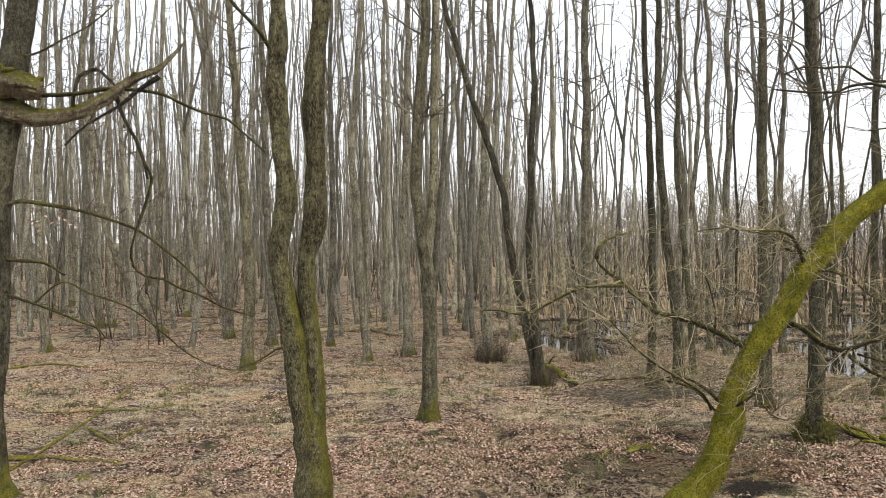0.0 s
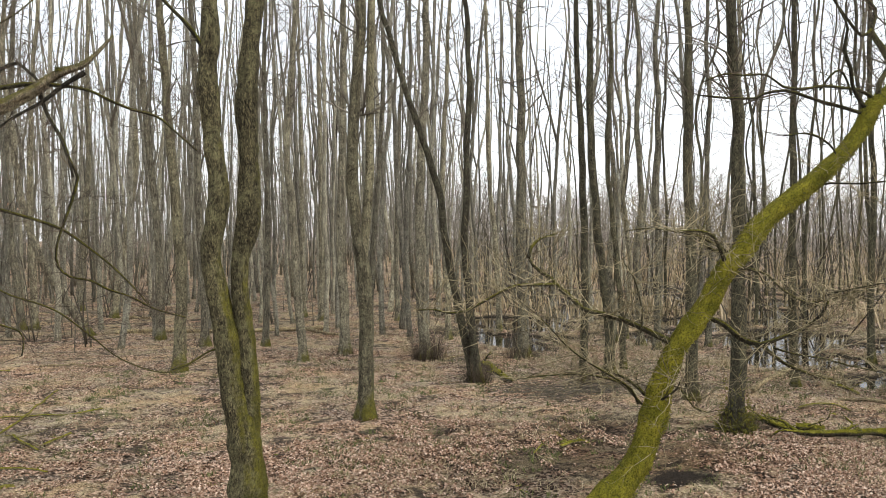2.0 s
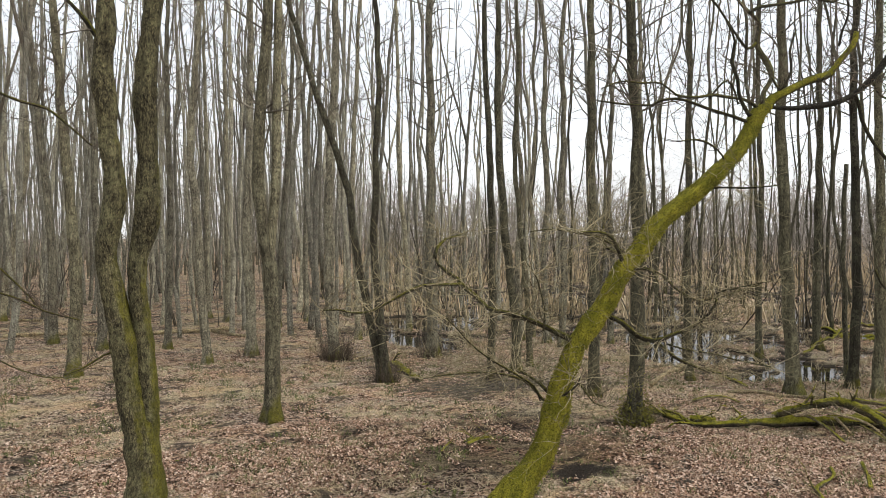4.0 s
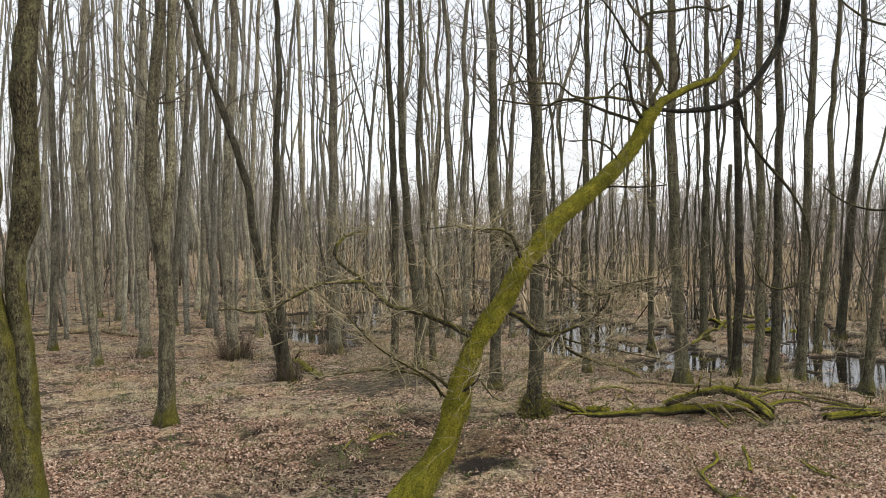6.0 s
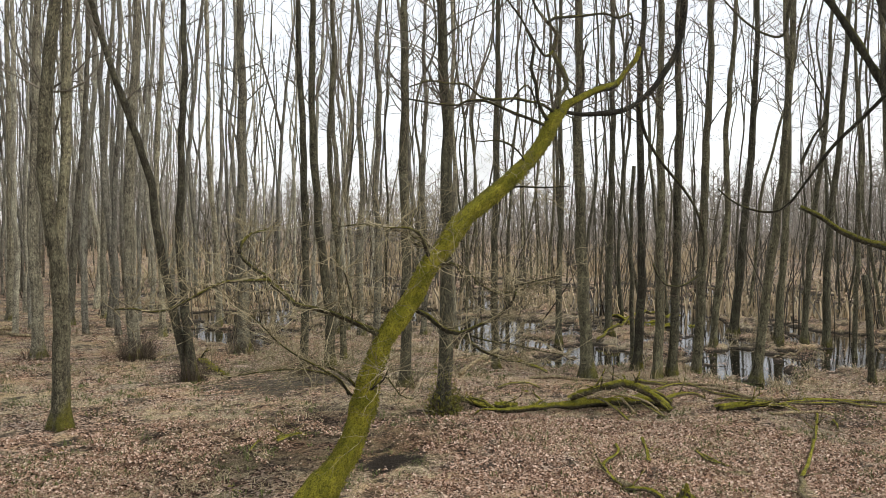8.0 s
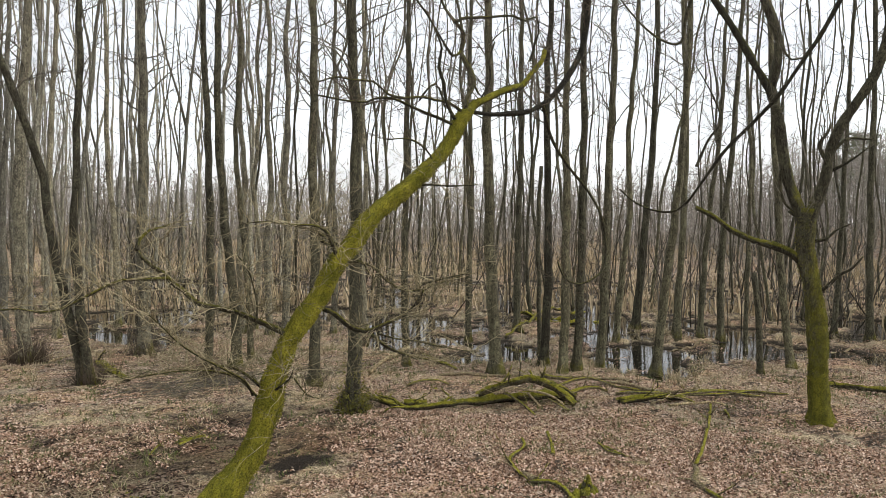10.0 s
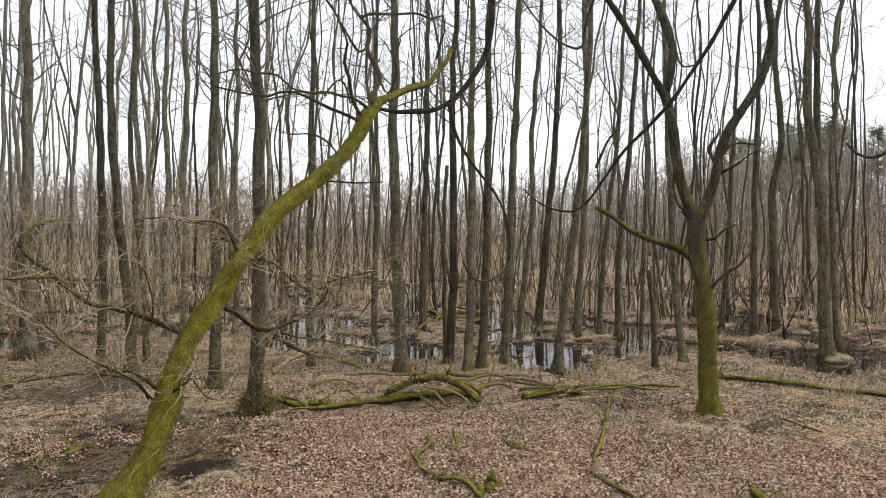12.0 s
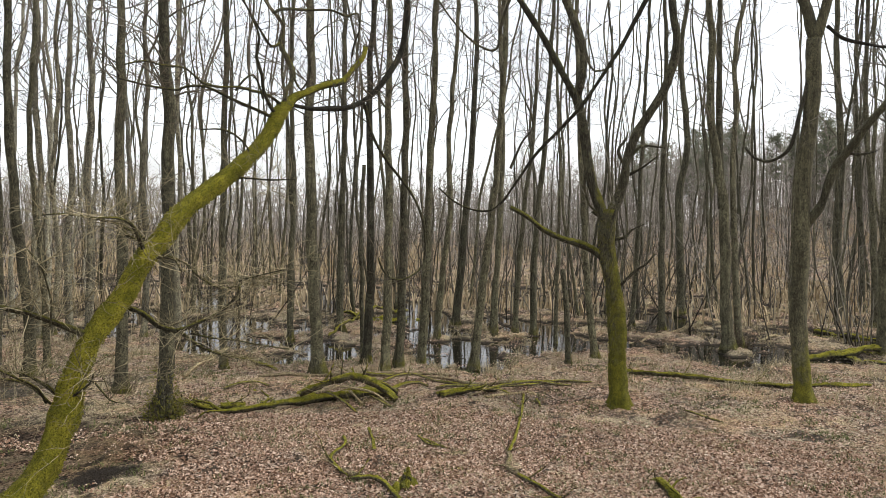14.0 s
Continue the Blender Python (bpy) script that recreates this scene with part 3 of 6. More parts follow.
def limb(tree, name, pts, r0, r1, girth=None):
    """A stem, limb or branch of a large tree, with its own twigs."""
    rng = random.Random(len(tree.children) * 17 + int(abs(pts[0][2]) * 100))
    kind = TREE_KINDS[tree["label"]]
    thick = r0 > 0.07
    line, share = spine(pts, 0.07 if girth else 0.12 if thick else 0.09)
    s = Shape()
    main = name in ("trunk", "stem")
    knots = 0.17 if kind[0] in (MOSS_BARK, OAK_BARK, TWIN_BARK) else 0.08
    if girth:
        way = [0.0]
        for a, b in zip(pts, pts[1:]):
            way.append(way[-1] + (Vector(b) - Vector(a)).length)
        plan = np.interp(share, [w / way[-1] for w in way], girth).tolist()
    else:
        plan = taper(share, r0, r1)
    radii = [r * (1 + knots * noise.noise(Vector((p.x * 2.6, p.y * 2.6, p.z * 2.6))) + knots * 0.7 * noise.noise(p * 6.0)) for p, r in zip(line, plan)]
    foot = 0.0 if name != "trunk" or pts[0][2] > 0.2 else 0.4 if kind[0] == MOSS_BARK else 0.85
    tube(s, line, radii, 38 if girth else 26 if main else 12 if thick else 8, 0.3 if name == "dead limb" else 0.2 if main else 0.3, rng.random() * 9, foot)
    mat = kind[0] if main or thick or name == "bough" else kind[1]
    if name == "dead limb":
        mat = DEAD_WOOD
    if name == "arm":
        mat = kind[2]
    ob = part(name.replace(" ", "_"), s, mat, tree)
    if name == "trunk" and kind[5]:
        fringe = Shape()
        for _ in range(kind[5]):
            i = rng.randrange(1, len(line) - 1)
            d = (line[i + 1] - line[i - 1]).normalized()
            u = d.orthogonal().normalized()
            a = rng.uniform(0, 6.283)
            e = u * math.cos(a) + d.cross(u) * math.sin(a)
            r = radii[i]
            p = line[i] + e * r * 0.99 + d * rng.uniform(-0.06, 0.06)
            w = d * rng.uniform(0.004, 0.009)
            t = p + e * rng.uniform(0.008, 0.026) + Vector((0, 0, rng.uniform(-0.014, 0.004))) + d * rng.gauss(0, 0.006)
            k = len(fringe.v)
            fringe.v += [p - w, p + w, t]
            fringe.f.append((k, k + 1, k + 2))
        part("moss_fringe", fringe, MOSS, ob, smooth=False)["kind"] = "stuff"
    if name == "dead limb":
        # torn fibres along the limb and a shaggy cap of moss
        for k in range(14 if r0 > 0.09 else 10):
            i = rng.randrange(0, max(2, int(len(line) * 0.75)))
            j = min(len(line) - 1, i + rng.randrange(2, 6))
            r = radii[i]
            a = rng.uniform(0, 6.283)
            off = Vector((0, math.cos(a), math.sin(a))) * r * rng.uniform(0.6, 1.0)
            d = (line[j] - line[i]).normalized()
            chip = Shape()
            tube(chip, [line[i] + off * 0.8, (line[i] + line[j]) / 2 + off, line[j] + off * 0.95, line[j] + off * 0.9 + d * rng.uniform(0.02, 0.09)], [r * 0.26, r * 0.3, r * 0.16, 0.004], 7, 0.5, k)
            part("splinter", chip, DEAD_WOOD, ob)
        cap = Shape()
        for k in range(16 if r0 > 0.09 else 5):
            i = rng.randrange(max(2, int(len(line) * (0.9 if r0 > 0.09 else 0.5))))
            r = radii[i]
            c = line[i] + Vector((rng.gauss(0, 0.25), rng.gauss(0, 0.45), 0.85)) * r
            cushion(cap, c, r * rng.uniform(0.22, 0.38), k * 2.3, 0.6)
            for _ in range(110 if r0 > 0.09 else 60):
                a, h = rng.uniform(0, 6.283), rng.uniform(-0.2, 1.0)
                e = Vector((math.cos(a), math.sin(a), h * 0.6)).normalized()
                p = c + e * r * 0.3
                w = Vector((-e.y, e.x, 0)) * rng.uniform(0.004, 0.009)
                t = p + e * rng.uniform(0.01, 0.045) + Vector((0, 0, rng.uniform(-0.05, 0.01)))
                q = len(cap.v)
                cap.v += [p - w, p + w, t]
                cap.f.append((q, q + 1, q + 2))
        part("moss_cap", cap, MOSS, ob, "shaggy bright green moss")
    if name in ("branch", "arm", "bough"):
        t = Shape()
        span = sum((b - a).length for a, b in zip(line, line[1:]))
        high = kind[0] == MOSS_BARK and line[0].z > 4.0
        for _ in range(int(2 + span * (8 if high else kind[4]))):
            i = rng.randrange(len(line) // 4, len(line))
            d = Vector((rng.gauss(0, 0.8), rng.gauss(0, 0.8), rng.gauss(0.25, 0.6)))
            twig(t, rng, line[i], d, rng.uniform(0.2, 0.85), min(0.0065, max(0.0045, r1 * 0.42)), 1 if rng.random() < 0.7 else 2, 0.22, 0.42, 3, 0.1)
        part("twig_spray", t, TWIG_DARK if high else kind[3], ob)["kind"] = "stuff"


TWIN_LABEL = "twin-stemmed tree with mossy fissured grey bark"
MOSS_LABEL = "leaning tree wrapped in bright green moss"
OAK_LABEL = "forked oak with a mossy green trunk"
BEECH_LABEL = "grey-barked tree with a mossy foot and rising limbs"
ELDER_LABEL = "old tree with dead broken mossy limbs"
TREE_KINDS = {
    TWIN_LABEL: (TWIN_BARK, LIMB_MOSS, LIMB_MOSS, TWIG, 6, 0),
    MOSS_LABEL: (MOSS_BARK, LIMB_MOSS, LIMB_DARK, TWIG_PALE, 30, 9000),
    OAK_LABEL: (OAK_BARK, LIMB_MOSS, LIMB_DARK, TWIG, 7, 3500),
    BEECH_LABEL: (BEECH_BARK, LIMB_DARK, LIMB_DARK, TWIG, 6, 0),
    ELDER_LABEL: (ALDER_DARK, LIMB_MOSS, LIMB_DARK, TWIG_DARK, 13, 0),
}


def fallen(name, x, y, pts, r0, r1, moss=0.5):
    """A fallen log or branch on the ground."""
    rng = random.Random(int(abs(x * 100 + y * 37)))
    z = floor_z(x, y)
    line, share = spine([(a, b, c) for a, b, c in pts], 0.1)
    line = [Vector((p.x, p.y, p.z + floor_z(x + p.x, y + p.y) - z)) for p in line]
    s = Shape()
    tube(s, line, [q * (1 + 0.3 * noise.noise(Vector((i * 0.31, x, y))) + 0.25 * noise.noise(Vector((i * 0.83, y, x)))) for i, q in enumerate(taper(share, r0 * (0.85 if r0 > 0.055 else 0.7), r1 * (0.85 if r0 > 0.055 else 0.7)))], 14 if r0 > 0.06 else 9, 0.6, rng.random() * 9)
    for _ in range(3 if r0 < 0.06 else 6):
        i = rng.randrange(len(line))
        d = Vector((rng.gauss(0, 1), rng.gauss(0, 1), abs(rng.gauss(0.2, 0.4))))
        twig(s, rng, line[i], d, rng.uniform(0.12, 0.5), max(0.005, r1 * 0.35), 1, 0.05, 0.3, 4)
    what = "log" if r0 > 0.07 else "branch"
    look_ = f"fallen {what} thick with green moss" if moss > 0.6 else f"fallen {what} with patches of moss" if moss > 0.25 else f"bare brown fallen {what} on dead leaves"
    mat = LOG_BARE if moss < 0.35 else LOG_MOSS if r0 > 0.05 else STICK_MOSS
    ob = tagged(part(name, s, mat), look_, "log" if what == "log" else "branch")
    ob.location = (x, y, z)
    if max(r0, r1) > 0.06:
        # loose bark and torn fibres along it
        for k in range(int(len(line) * 0.35)):
            i = rng.randrange(len(line) - 2)
            j = min(len(line) - 1, i + rng.randrange(2, 7))
            r = r0 + (r1 - r0) * share[i]
            off = Vector((rng.gauss(0, 0.45), rng.gauss(0, 0.45), rng.uniform(-0.1, 0.8))) * r
            chip = Shape()
            tube(chip, [line[i] + off * 0.8, (line[i] + line[j]) / 2 + off, line[j] + off * 1.1], [r * 0.2, r * 0.26, 0.006], 6, 0.5, k)
            part("splinter", chip, mat, ob)
    if moss > 0.5 and max(r0, r1) > 0.05:
        for k in range(int(len(line) * 0.7)):
            i = rng.randrange(len(line))
            r = r0 + (r1 - r0) * share[i]
            if noise.noise(Vector((i * 0.22, x, 3.0))) < -0.12:
                continue
            lump = Shape()
            mound(lump, line[i] + Vector((rng.gauss(0, 0.4), rng.gauss(0, 0.4), rng.uniform(0.3, 0.7))) * r, r * rng.uniform(0.6, 1.1), r * rng.uniform(0.5, 0.9), r * rng.uniform(0.35, 0.6), k * 2.9, 5, 12)
            part("moss_cushion", lump, MOSS, ob)
    return ob


def moss_patch(x, y, size):
    """A low clump of moss on the ground."""
    s = Shape()
    mound(s, Vector((0, 0, 0.0)), size * 0.8, size * 0.55, size * 0.22, x * 7.1 + y, 10, 26)
    ob = tagged(part("moss_patch", s, MOSS), "low clump of yellow-green moss among dead leaves", "moss")
    ob.location = (x, y, floor_z(x, y))


def mossy_stump(x, y, size):
    """A rotten broken stump overgrown with moss."""
    stump = tagged(new("mossy_stump"), "rotten broken stump overgrown with dark green moss", "stump")
    stump.location = (x, y, floor_z(x, y))
    rng = random.Random(9)
    for k, (px_, py_, high) in enumerate(((-0.55, 0.0, 0.75), (-0.2, 0.2, 0.6), (0.15, -0.1, 0.85), (0.45, 0.1, 1.55), (0.62, -0.1, 1.1), (-0.8, 0.1, 0.4), (0.3, 0.25, 1.2))):
        p = Vector((px_ * size, py_ * size, -0.05))
        line, share = spine([p, p + Vector((rng.gauss(0, 0.06), rng.gauss(0, 0.06), high * 0.5)) * size, p + Vector((rng.gauss(0, 0.15), rng.gauss(0, 0.1), high)) * size], 0.02)
        s = Shape()
        tube(s, line, taper(share, size * 0.3, size * 0.06), 14, 0.75, k * 1.7, 0.3)
        part("wood", s, MOSS if k % 2 else LOG_MOSS, stump)
    for k in range(9):
        lump = Shape()
        mound(lump, Vector((rng.gauss(0, 0.45) * size, rng.gauss(0, 0.25) * size, size * rng.uniform(0.0, 0.5))), size * rng.uniform(0.18, 0.35), size * rng.uniform(0.15, 0.3), size * rng.uniform(0.12, 0.25), k * 2.2)
        part("moss_cushion", lump, MOSS, stump)

# the leaning and forked trees of the foreground
twin = special_tree(-1.45, 8.35, TWIN_LABEL, 0)
limb(twin, "trunk", [(-0.09999999999999999, 0.0, -0.12), (-0.12, 0.0, 0.25), (-0.13, 0.0, 0.53), (-0.15, 0.0, 0.79), (-0.18, 0.0, 1.11), (-0.25, 0.0, 1.44), (-0.31, 0.0, 1.76), (-0.34, 0.0, 2.09), (-0.4, 0.0, 2.42), (-0.46, 0.0, 2.74), (-0.51, 0.0, 3.06), (-0.46, 0.0, 3.39), (-0.42, 0.0, 3.71), (-0.43, 0.0, 4.03), (-0.48, 0.0, 4.36), (-0.5, 0.0, 4.68), (-0.53, 0.0, 5.0), (-0.51, 0.0, 5.33), (-0.49, 0.0, 5.65), (-0.49, 0.0, 5.97), (-0.52, 0.0, 6.42), (-0.53, 0.0, 7.0)], 0.194, 0.061, [0.194, 0.194, 0.186, 0.177, 0.169, 0.161, 0.147, 0.136, 0.133, 0.126, 0.119, 0.119, 0.103, 0.103, 0.104, 0.111, 0.112, 0.102, 0.093, 0.08, 0.07, 0.061])
limb(twin, "stem", [(-0.14, 0.03, 0.78), (-0.11, 0.03, 1.1), (-0.1, 0.03, 1.43), (-0.11, 0.03, 1.76), (-0.13, 0.03, 2.08), (-0.17, 0.03, 2.41), (-0.2, 0.03, 2.74), (-0.18, 0.03, 3.06), (-0.1, 0.03, 3.39), (-0.08, 0.03, 3.71), (-0.07, 0.03, 4.04), (-0.08, 0.03, 4.36), (-0.1, 0.03, 4.68), (-0.09, 0.03, 5.01), (-0.06, 0.03, 5.33), (-0.02, 0.03, 5.66), (0.01, 0.03, 5.98), (0.07, 0.03, 6.49), (0.12, 0.03, 7.01)], 0.116, 0.079, [0.116, 0.115, 0.108, 0.1, 0.096, 0.106, 0.093, 0.092, 0.115, 0.116, 0.116, 0.12, 0.117, 0.108, 0.102, 0.099, 0.1, 0.091, 0.079])
limb(twin, "branch", [(-0.51, 0.0, 5.29), (-0.57, -0.04, 5.39), (-0.67, -0.09, 5.56), (-0.79, -0.15, 5.7), (-0.93, -0.22, 5.84), (-1.03, -0.3, 6.0)], 0.027, 0.014)
limb(twin, "branch", [(-0.47, 0.0, 1.99), (-0.54, -0.03, 1.97), (-0.65, -0.08, 1.9), (-0.76, -0.14, 1.84), (-0.9, -0.2, 1.8)], 0.013, 0.007)
moss = special_tree(2.00, 6.90, MOSS_LABEL, 0)
limb(moss, "trunk", [(-0.51, 0.0, -0.15), (-0.12, 0.0, 0.2), (0.16, 0.0, 0.56), (0.3, 0.0, 0.74), (0.48, 0.0, 0.98), (0.59, 0.0, 1.24), (0.67, 0.0, 1.49), (0.72, 0.0, 1.73), (0.81, 0.0, 1.96), (0.89, 0.0, 2.13), (1.06, 0.0, 2.37), (1.2, 0.0, 2.54), (1.29, 0.0, 2.72), (1.41, 0.0, 2.91), (1.56, 0.0, 3.07), (1.69, 0.0, 3.25), (1.83, 0.0, 3.41), (2.04, 0.0, 3.57), (2.25, 0.0, 3.73), (2.43, 0.0, 3.87), (2.61, 0.0, 4.04), (2.76, 0.0, 4.21), (2.88, 0.0, 4.39), (2.96, 0.0, 4.55), (3.09, 0.0, 4.67)], 0.2, 0.058, [0.184, 0.17, 0.174, 0.151, 0.131, 0.128, 0.124, 0.113, 0.104, 0.101, 0.102, 0.102, 0.1, 0.103, 0.104, 0.097, 0.094, 0.092, 0.091, 0.089, 0.084, 0.082, 0.08, 0.071, 0.053])
limb(moss, "bough", [(3.03, 0.0, 4.61), (3.15, 0.01, 4.74), (3.32, 0.03, 4.82), (3.54, 0.06, 4.92), (3.76, 0.08, 5.0), (3.94, 0.11, 5.06), (4.09, 0.14, 5.22), (4.29, 0.17, 5.42), (4.36, 0.2, 5.57)], 0.057, 0.03)
limb(moss, "arm", [(2.99, 0.0, 4.59), (3.13, -0.01, 4.64), (3.33, -0.03, 4.63), (3.61, -0.06, 4.66), (3.88, -0.08, 4.71), (4.1, -0.11, 4.82), (4.29, -0.14, 4.99), (4.47, -0.17, 5.23), (4.61, -0.2, 5.47), (4.66, -0.23, 5.77), (4.65, -0.27, 6.1), (4.55, -0.3, 6.47)], 0.024, 0.049)
limb(moss, "branch", [(3.01, 0.0, 4.63), (3.05, 0.02, 4.81), (3.16, 0.04, 4.97), (3.12, 0.07, 5.15), (3.01, 0.1, 5.34), (3.08, 0.14, 5.57), (2.98, 0.17, 5.7), (2.85, 0.21, 5.86), (2.75, 0.25, 6.12)], 0.034, 0.014)
limb(moss, "branch", [(2.89, 0.0, 4.52), (2.78, -0.03, 4.63), (2.69, -0.07, 4.75), (2.64, -0.12, 4.9), (2.53, -0.18, 5.07), (2.53, -0.24, 5.27), (2.39, -0.3, 5.46)], 0.023, 0.01)
limb(moss, "branch", [(2.99, 0.0, 4.62), (2.79, -0.02, 4.71), (2.57, -0.06, 4.72), (2.37, -0.1, 4.73), (2.13, -0.14, 4.69), (1.89, -0.19, 4.7), (1.7, -0.24, 4.8), (1.44, -0.29, 4.78), (1.22, -0.34, 4.78), (0.98, -0.4, 4.69)], 0.02, 0.007)
limb(moss, "branch", [(2.86, 0.0, 4.47), (2.66, 0.03, 4.54), (2.5, 0.07, 4.59), (2.31, 0.11, 4.66), (2.12, 0.16, 4.73), (1.93, 0.22, 4.71), (1.86, 0.27, 4.67), (1.61, 0.34, 4.68), (1.29, 0.4, 4.72)], 0.02, 0.008)
limb(moss, "branch", [(2.39, 0.0, 4.71), (2.51, 0.02, 4.85), (2.63, 0.04, 4.92), (2.73, 0.07, 4.81), (2.79, 0.1, 4.68)], 0.013, 0.01)
limb(moss, "branch", [(2.94, 0.0, 5.33), (2.8, -0.05, 5.25), (2.56, -0.12, 5.45), (2.37, -0.21, 5.6), (2.13, -0.3, 5.76)], 0.017, 0.008)
limb(moss, "branch", [(2.86, 0.0, 5.65), (2.97, 0.02, 5.72), (3.36, 0.05, 5.8), (3.71, 0.08, 5.88), (3.99, 0.12, 5.87), (4.19, 0.16, 5.96), (4.26, 0.21, 5.77), (4.22, 0.25, 5.61), (4.21, 0.3, 5.43)], 0.017, 0.011)
limb(moss, "branch", [(3.14, 0.0, 4.96), (3.22, -0.03, 4.83), (3.31, -0.08, 5.02), (3.25, -0.14, 5.23), (3.28, -0.2, 5.44)], 0.014, 0.009)
limb(moss, "branch", [(2.58, 0.0, 4.01), (2.51, -0.05, 4.1), (2.34, -0.12, 4.2), (2.11, -0.21, 4.24), (1.83, -0.3, 4.2)], 0.013, 0.006)
limb(moss, "branch", [(2.32, 0.0, 3.74), (2.46, -0.07, 3.76), (2.69, -0.18, 3.75), (2.99, -0.3, 3.77)], 0.013, 0.006)
limb(moss, "branch", [(3.86, 0.0, 5.03), (3.75, 0.02, 4.96), (3.7, 0.06, 5.02), (3.63, 0.1, 5.0)], 0.021, 0.011)
limb(moss, "branch", [(4.17, 0.0, 4.83), (4.25, 0.01, 4.67), (4.29, 0.02, 4.54), (4.41, 0.03, 4.34), (4.63, 0.04, 4.1), (4.91, 0.05, 3.87), (5.11, 0.07, 3.69), (5.28, 0.08, 3.45), (5.39, 0.1, 3.12), (5.37, 0.11, 2.76), (5.21, 0.13, 2.62), (5.02, 0.15, 2.55), (4.81, 0.16, 2.58), (4.69, 0.18, 2.7), (4.63, 0.2, 2.85)], 0.022, 0.011)
limb(moss, "branch", [(4.39, 0.0, 5.0), (4.46, 0.02, 4.91), (4.57, 0.06, 4.83), (4.69, 0.1, 4.8)], 0.018, 0.011)
limb(moss, "branch", [(0.93, 0.0, 2.12), (0.79, 0.03, 2.2), (0.57, 0.06, 2.31), (0.37, 0.09, 2.4), (0.17, 0.13, 2.46), (-0.02, 0.16, 2.51), (-0.14, 0.19, 2.63), (-0.25, 0.22, 2.72), (-0.32, 0.25, 2.81), (-0.41, 0.29, 2.87), (-0.5, 0.32, 2.95), (-0.55, 0.35, 3.05)], 0.036, 0.015)
limb(moss, "branch", [(-0.33, 0.0, 2.77), (-0.53, -0.04, 2.77), (-0.74, -0.09, 2.77), (-0.93, -0.13, 2.7), (-1.11, -0.18, 2.61), (-1.27, -0.22, 2.54), (-1.42, -0.26, 2.53), (-1.57, -0.31, 2.57), (-1.72, -0.35, 2.57)], 0.018, 0.007)
limb(moss, "branch", [(-0.61, 0.0, 3.04), (-0.57, 0.09, 3.13), (-0.46, 0.17, 3.22), (-0.32, 0.26, 3.25), (-0.21, 0.35, 3.29)], 0.021, 0.009)
limb(moss, "branch", [(1.23, 0.0, 2.41), (1.36, -0.05, 2.35), (1.5, -0.1, 2.22), (1.68, -0.15, 2.16), (1.86, -0.2, 2.23), (2.07, -0.25, 2.32), (2.23, -0.3, 2.47), (2.26, -0.35, 2.6)], 0.033, 0.012)
limb(moss, "branch", [(1.76, 0.0, 2.14), (1.95, 0.09, 2.01), (2.17, 0.17, 1.88), (2.49, 0.26, 1.76), (2.81, 0.35, 1.68)], 0.021, 0.009)
limb(moss, "branch", [(1.42, 0.0, 2.9), (1.31, -0.09, 3.08), (1.19, -0.18, 3.23), (1.01, -0.26, 3.29), (0.73, -0.35, 3.28)], 0.024, 0.009)
limb(moss, "branch", [(1.57, 0.0, 3.05), (1.42, 0.09, 3.06), (1.29, 0.17, 3.12), (1.27, 0.26, 3.25), (1.36, 0.35, 3.45)], 0.021, 0.009)
limb(moss, "branch", [(1.42, 0.0, 2.89), (1.53, -0.12, 2.91), (1.61, -0.23, 2.88), (1.61, -0.35, 2.77)], 0.015, 0.006)
limb(moss, "branch", [(0.71, 0.0, 1.53), (0.63, 0.07, 1.6), (0.54, 0.14, 1.7), (0.44, 0.21, 1.78), (0.31, 0.28, 1.84), (0.17, 0.35, 1.82)], 0.021, 0.009)
limb(moss, "branch", [(0.62, 0.0, 1.56), (0.7, -0.12, 1.64), (0.79, -0.23, 1.75), (0.78, -0.35, 1.87)], 0.015, 0.006)
limb(moss, "branch", [(0.52, 0.0, 2.28), (0.51, -0.07, 2.48), (0.44, -0.15, 2.69), (0.35, -0.25, 2.87), (0.21, -0.35, 3.01)], 0.0117, 0.0055)
limb(moss, "branch", [(0.49, 0.0, 1.57), (0.4, -0.05, 1.73), (0.16, -0.11, 1.89), (-0.09, -0.17, 2.04), (-0.3, -0.25, 2.2), (-0.47, -0.32, 2.38), (-0.58, -0.4, 2.48)], 0.0134, 0.0053)
limb(moss, "branch", [(0.53, 0.0, 1.56), (0.34, 0.06, 1.76), (0.05, 0.13, 1.84), (-0.28, 0.21, 1.84), (-0.67, 0.3, 1.79)], 0.0119, 0.0059)
limb(moss, "branch", [(1.59, 0.0, 2.93), (1.81, -0.04, 2.84), (1.92, -0.1, 2.71), (2.13, -0.16, 2.58), (2.37, -0.23, 2.61), (2.76, -0.3, 2.73)], 0.0123, 0.0064)
limb(moss, "branch", [(1.9, 0.0, 2.1), (2.06, -0.1, 2.05), (2.28, -0.22, 2.02), (2.51, -0.35, 1.96), (2.78, -0.5, 1.91)], 0.011, 0.0063)
limb(moss, "branch", [(1.42, 0.0, 3.08), (1.15, 0.07, 3.23), (0.93, 0.15, 3.29), (0.67, 0.25, 3.32), (0.48, 0.35, 3.29)], 0.0121, 0.0061)
limb(moss, "branch", [(2.33, 0.0, 2.5), (2.36, -0.13, 2.63), (2.54, -0.31, 2.71), (2.74, -0.5, 2.78)], 0.0112, 0.0062)
limb(moss, "branch", [(0.77, 0.0, 1.81), (0.91, -0.05, 1.71), (1.01, -0.12, 1.55), (1.12, -0.2, 1.51)], 0.0105, 0.006)
oak = special_tree(12.51, 6.99, OAK_LABEL)
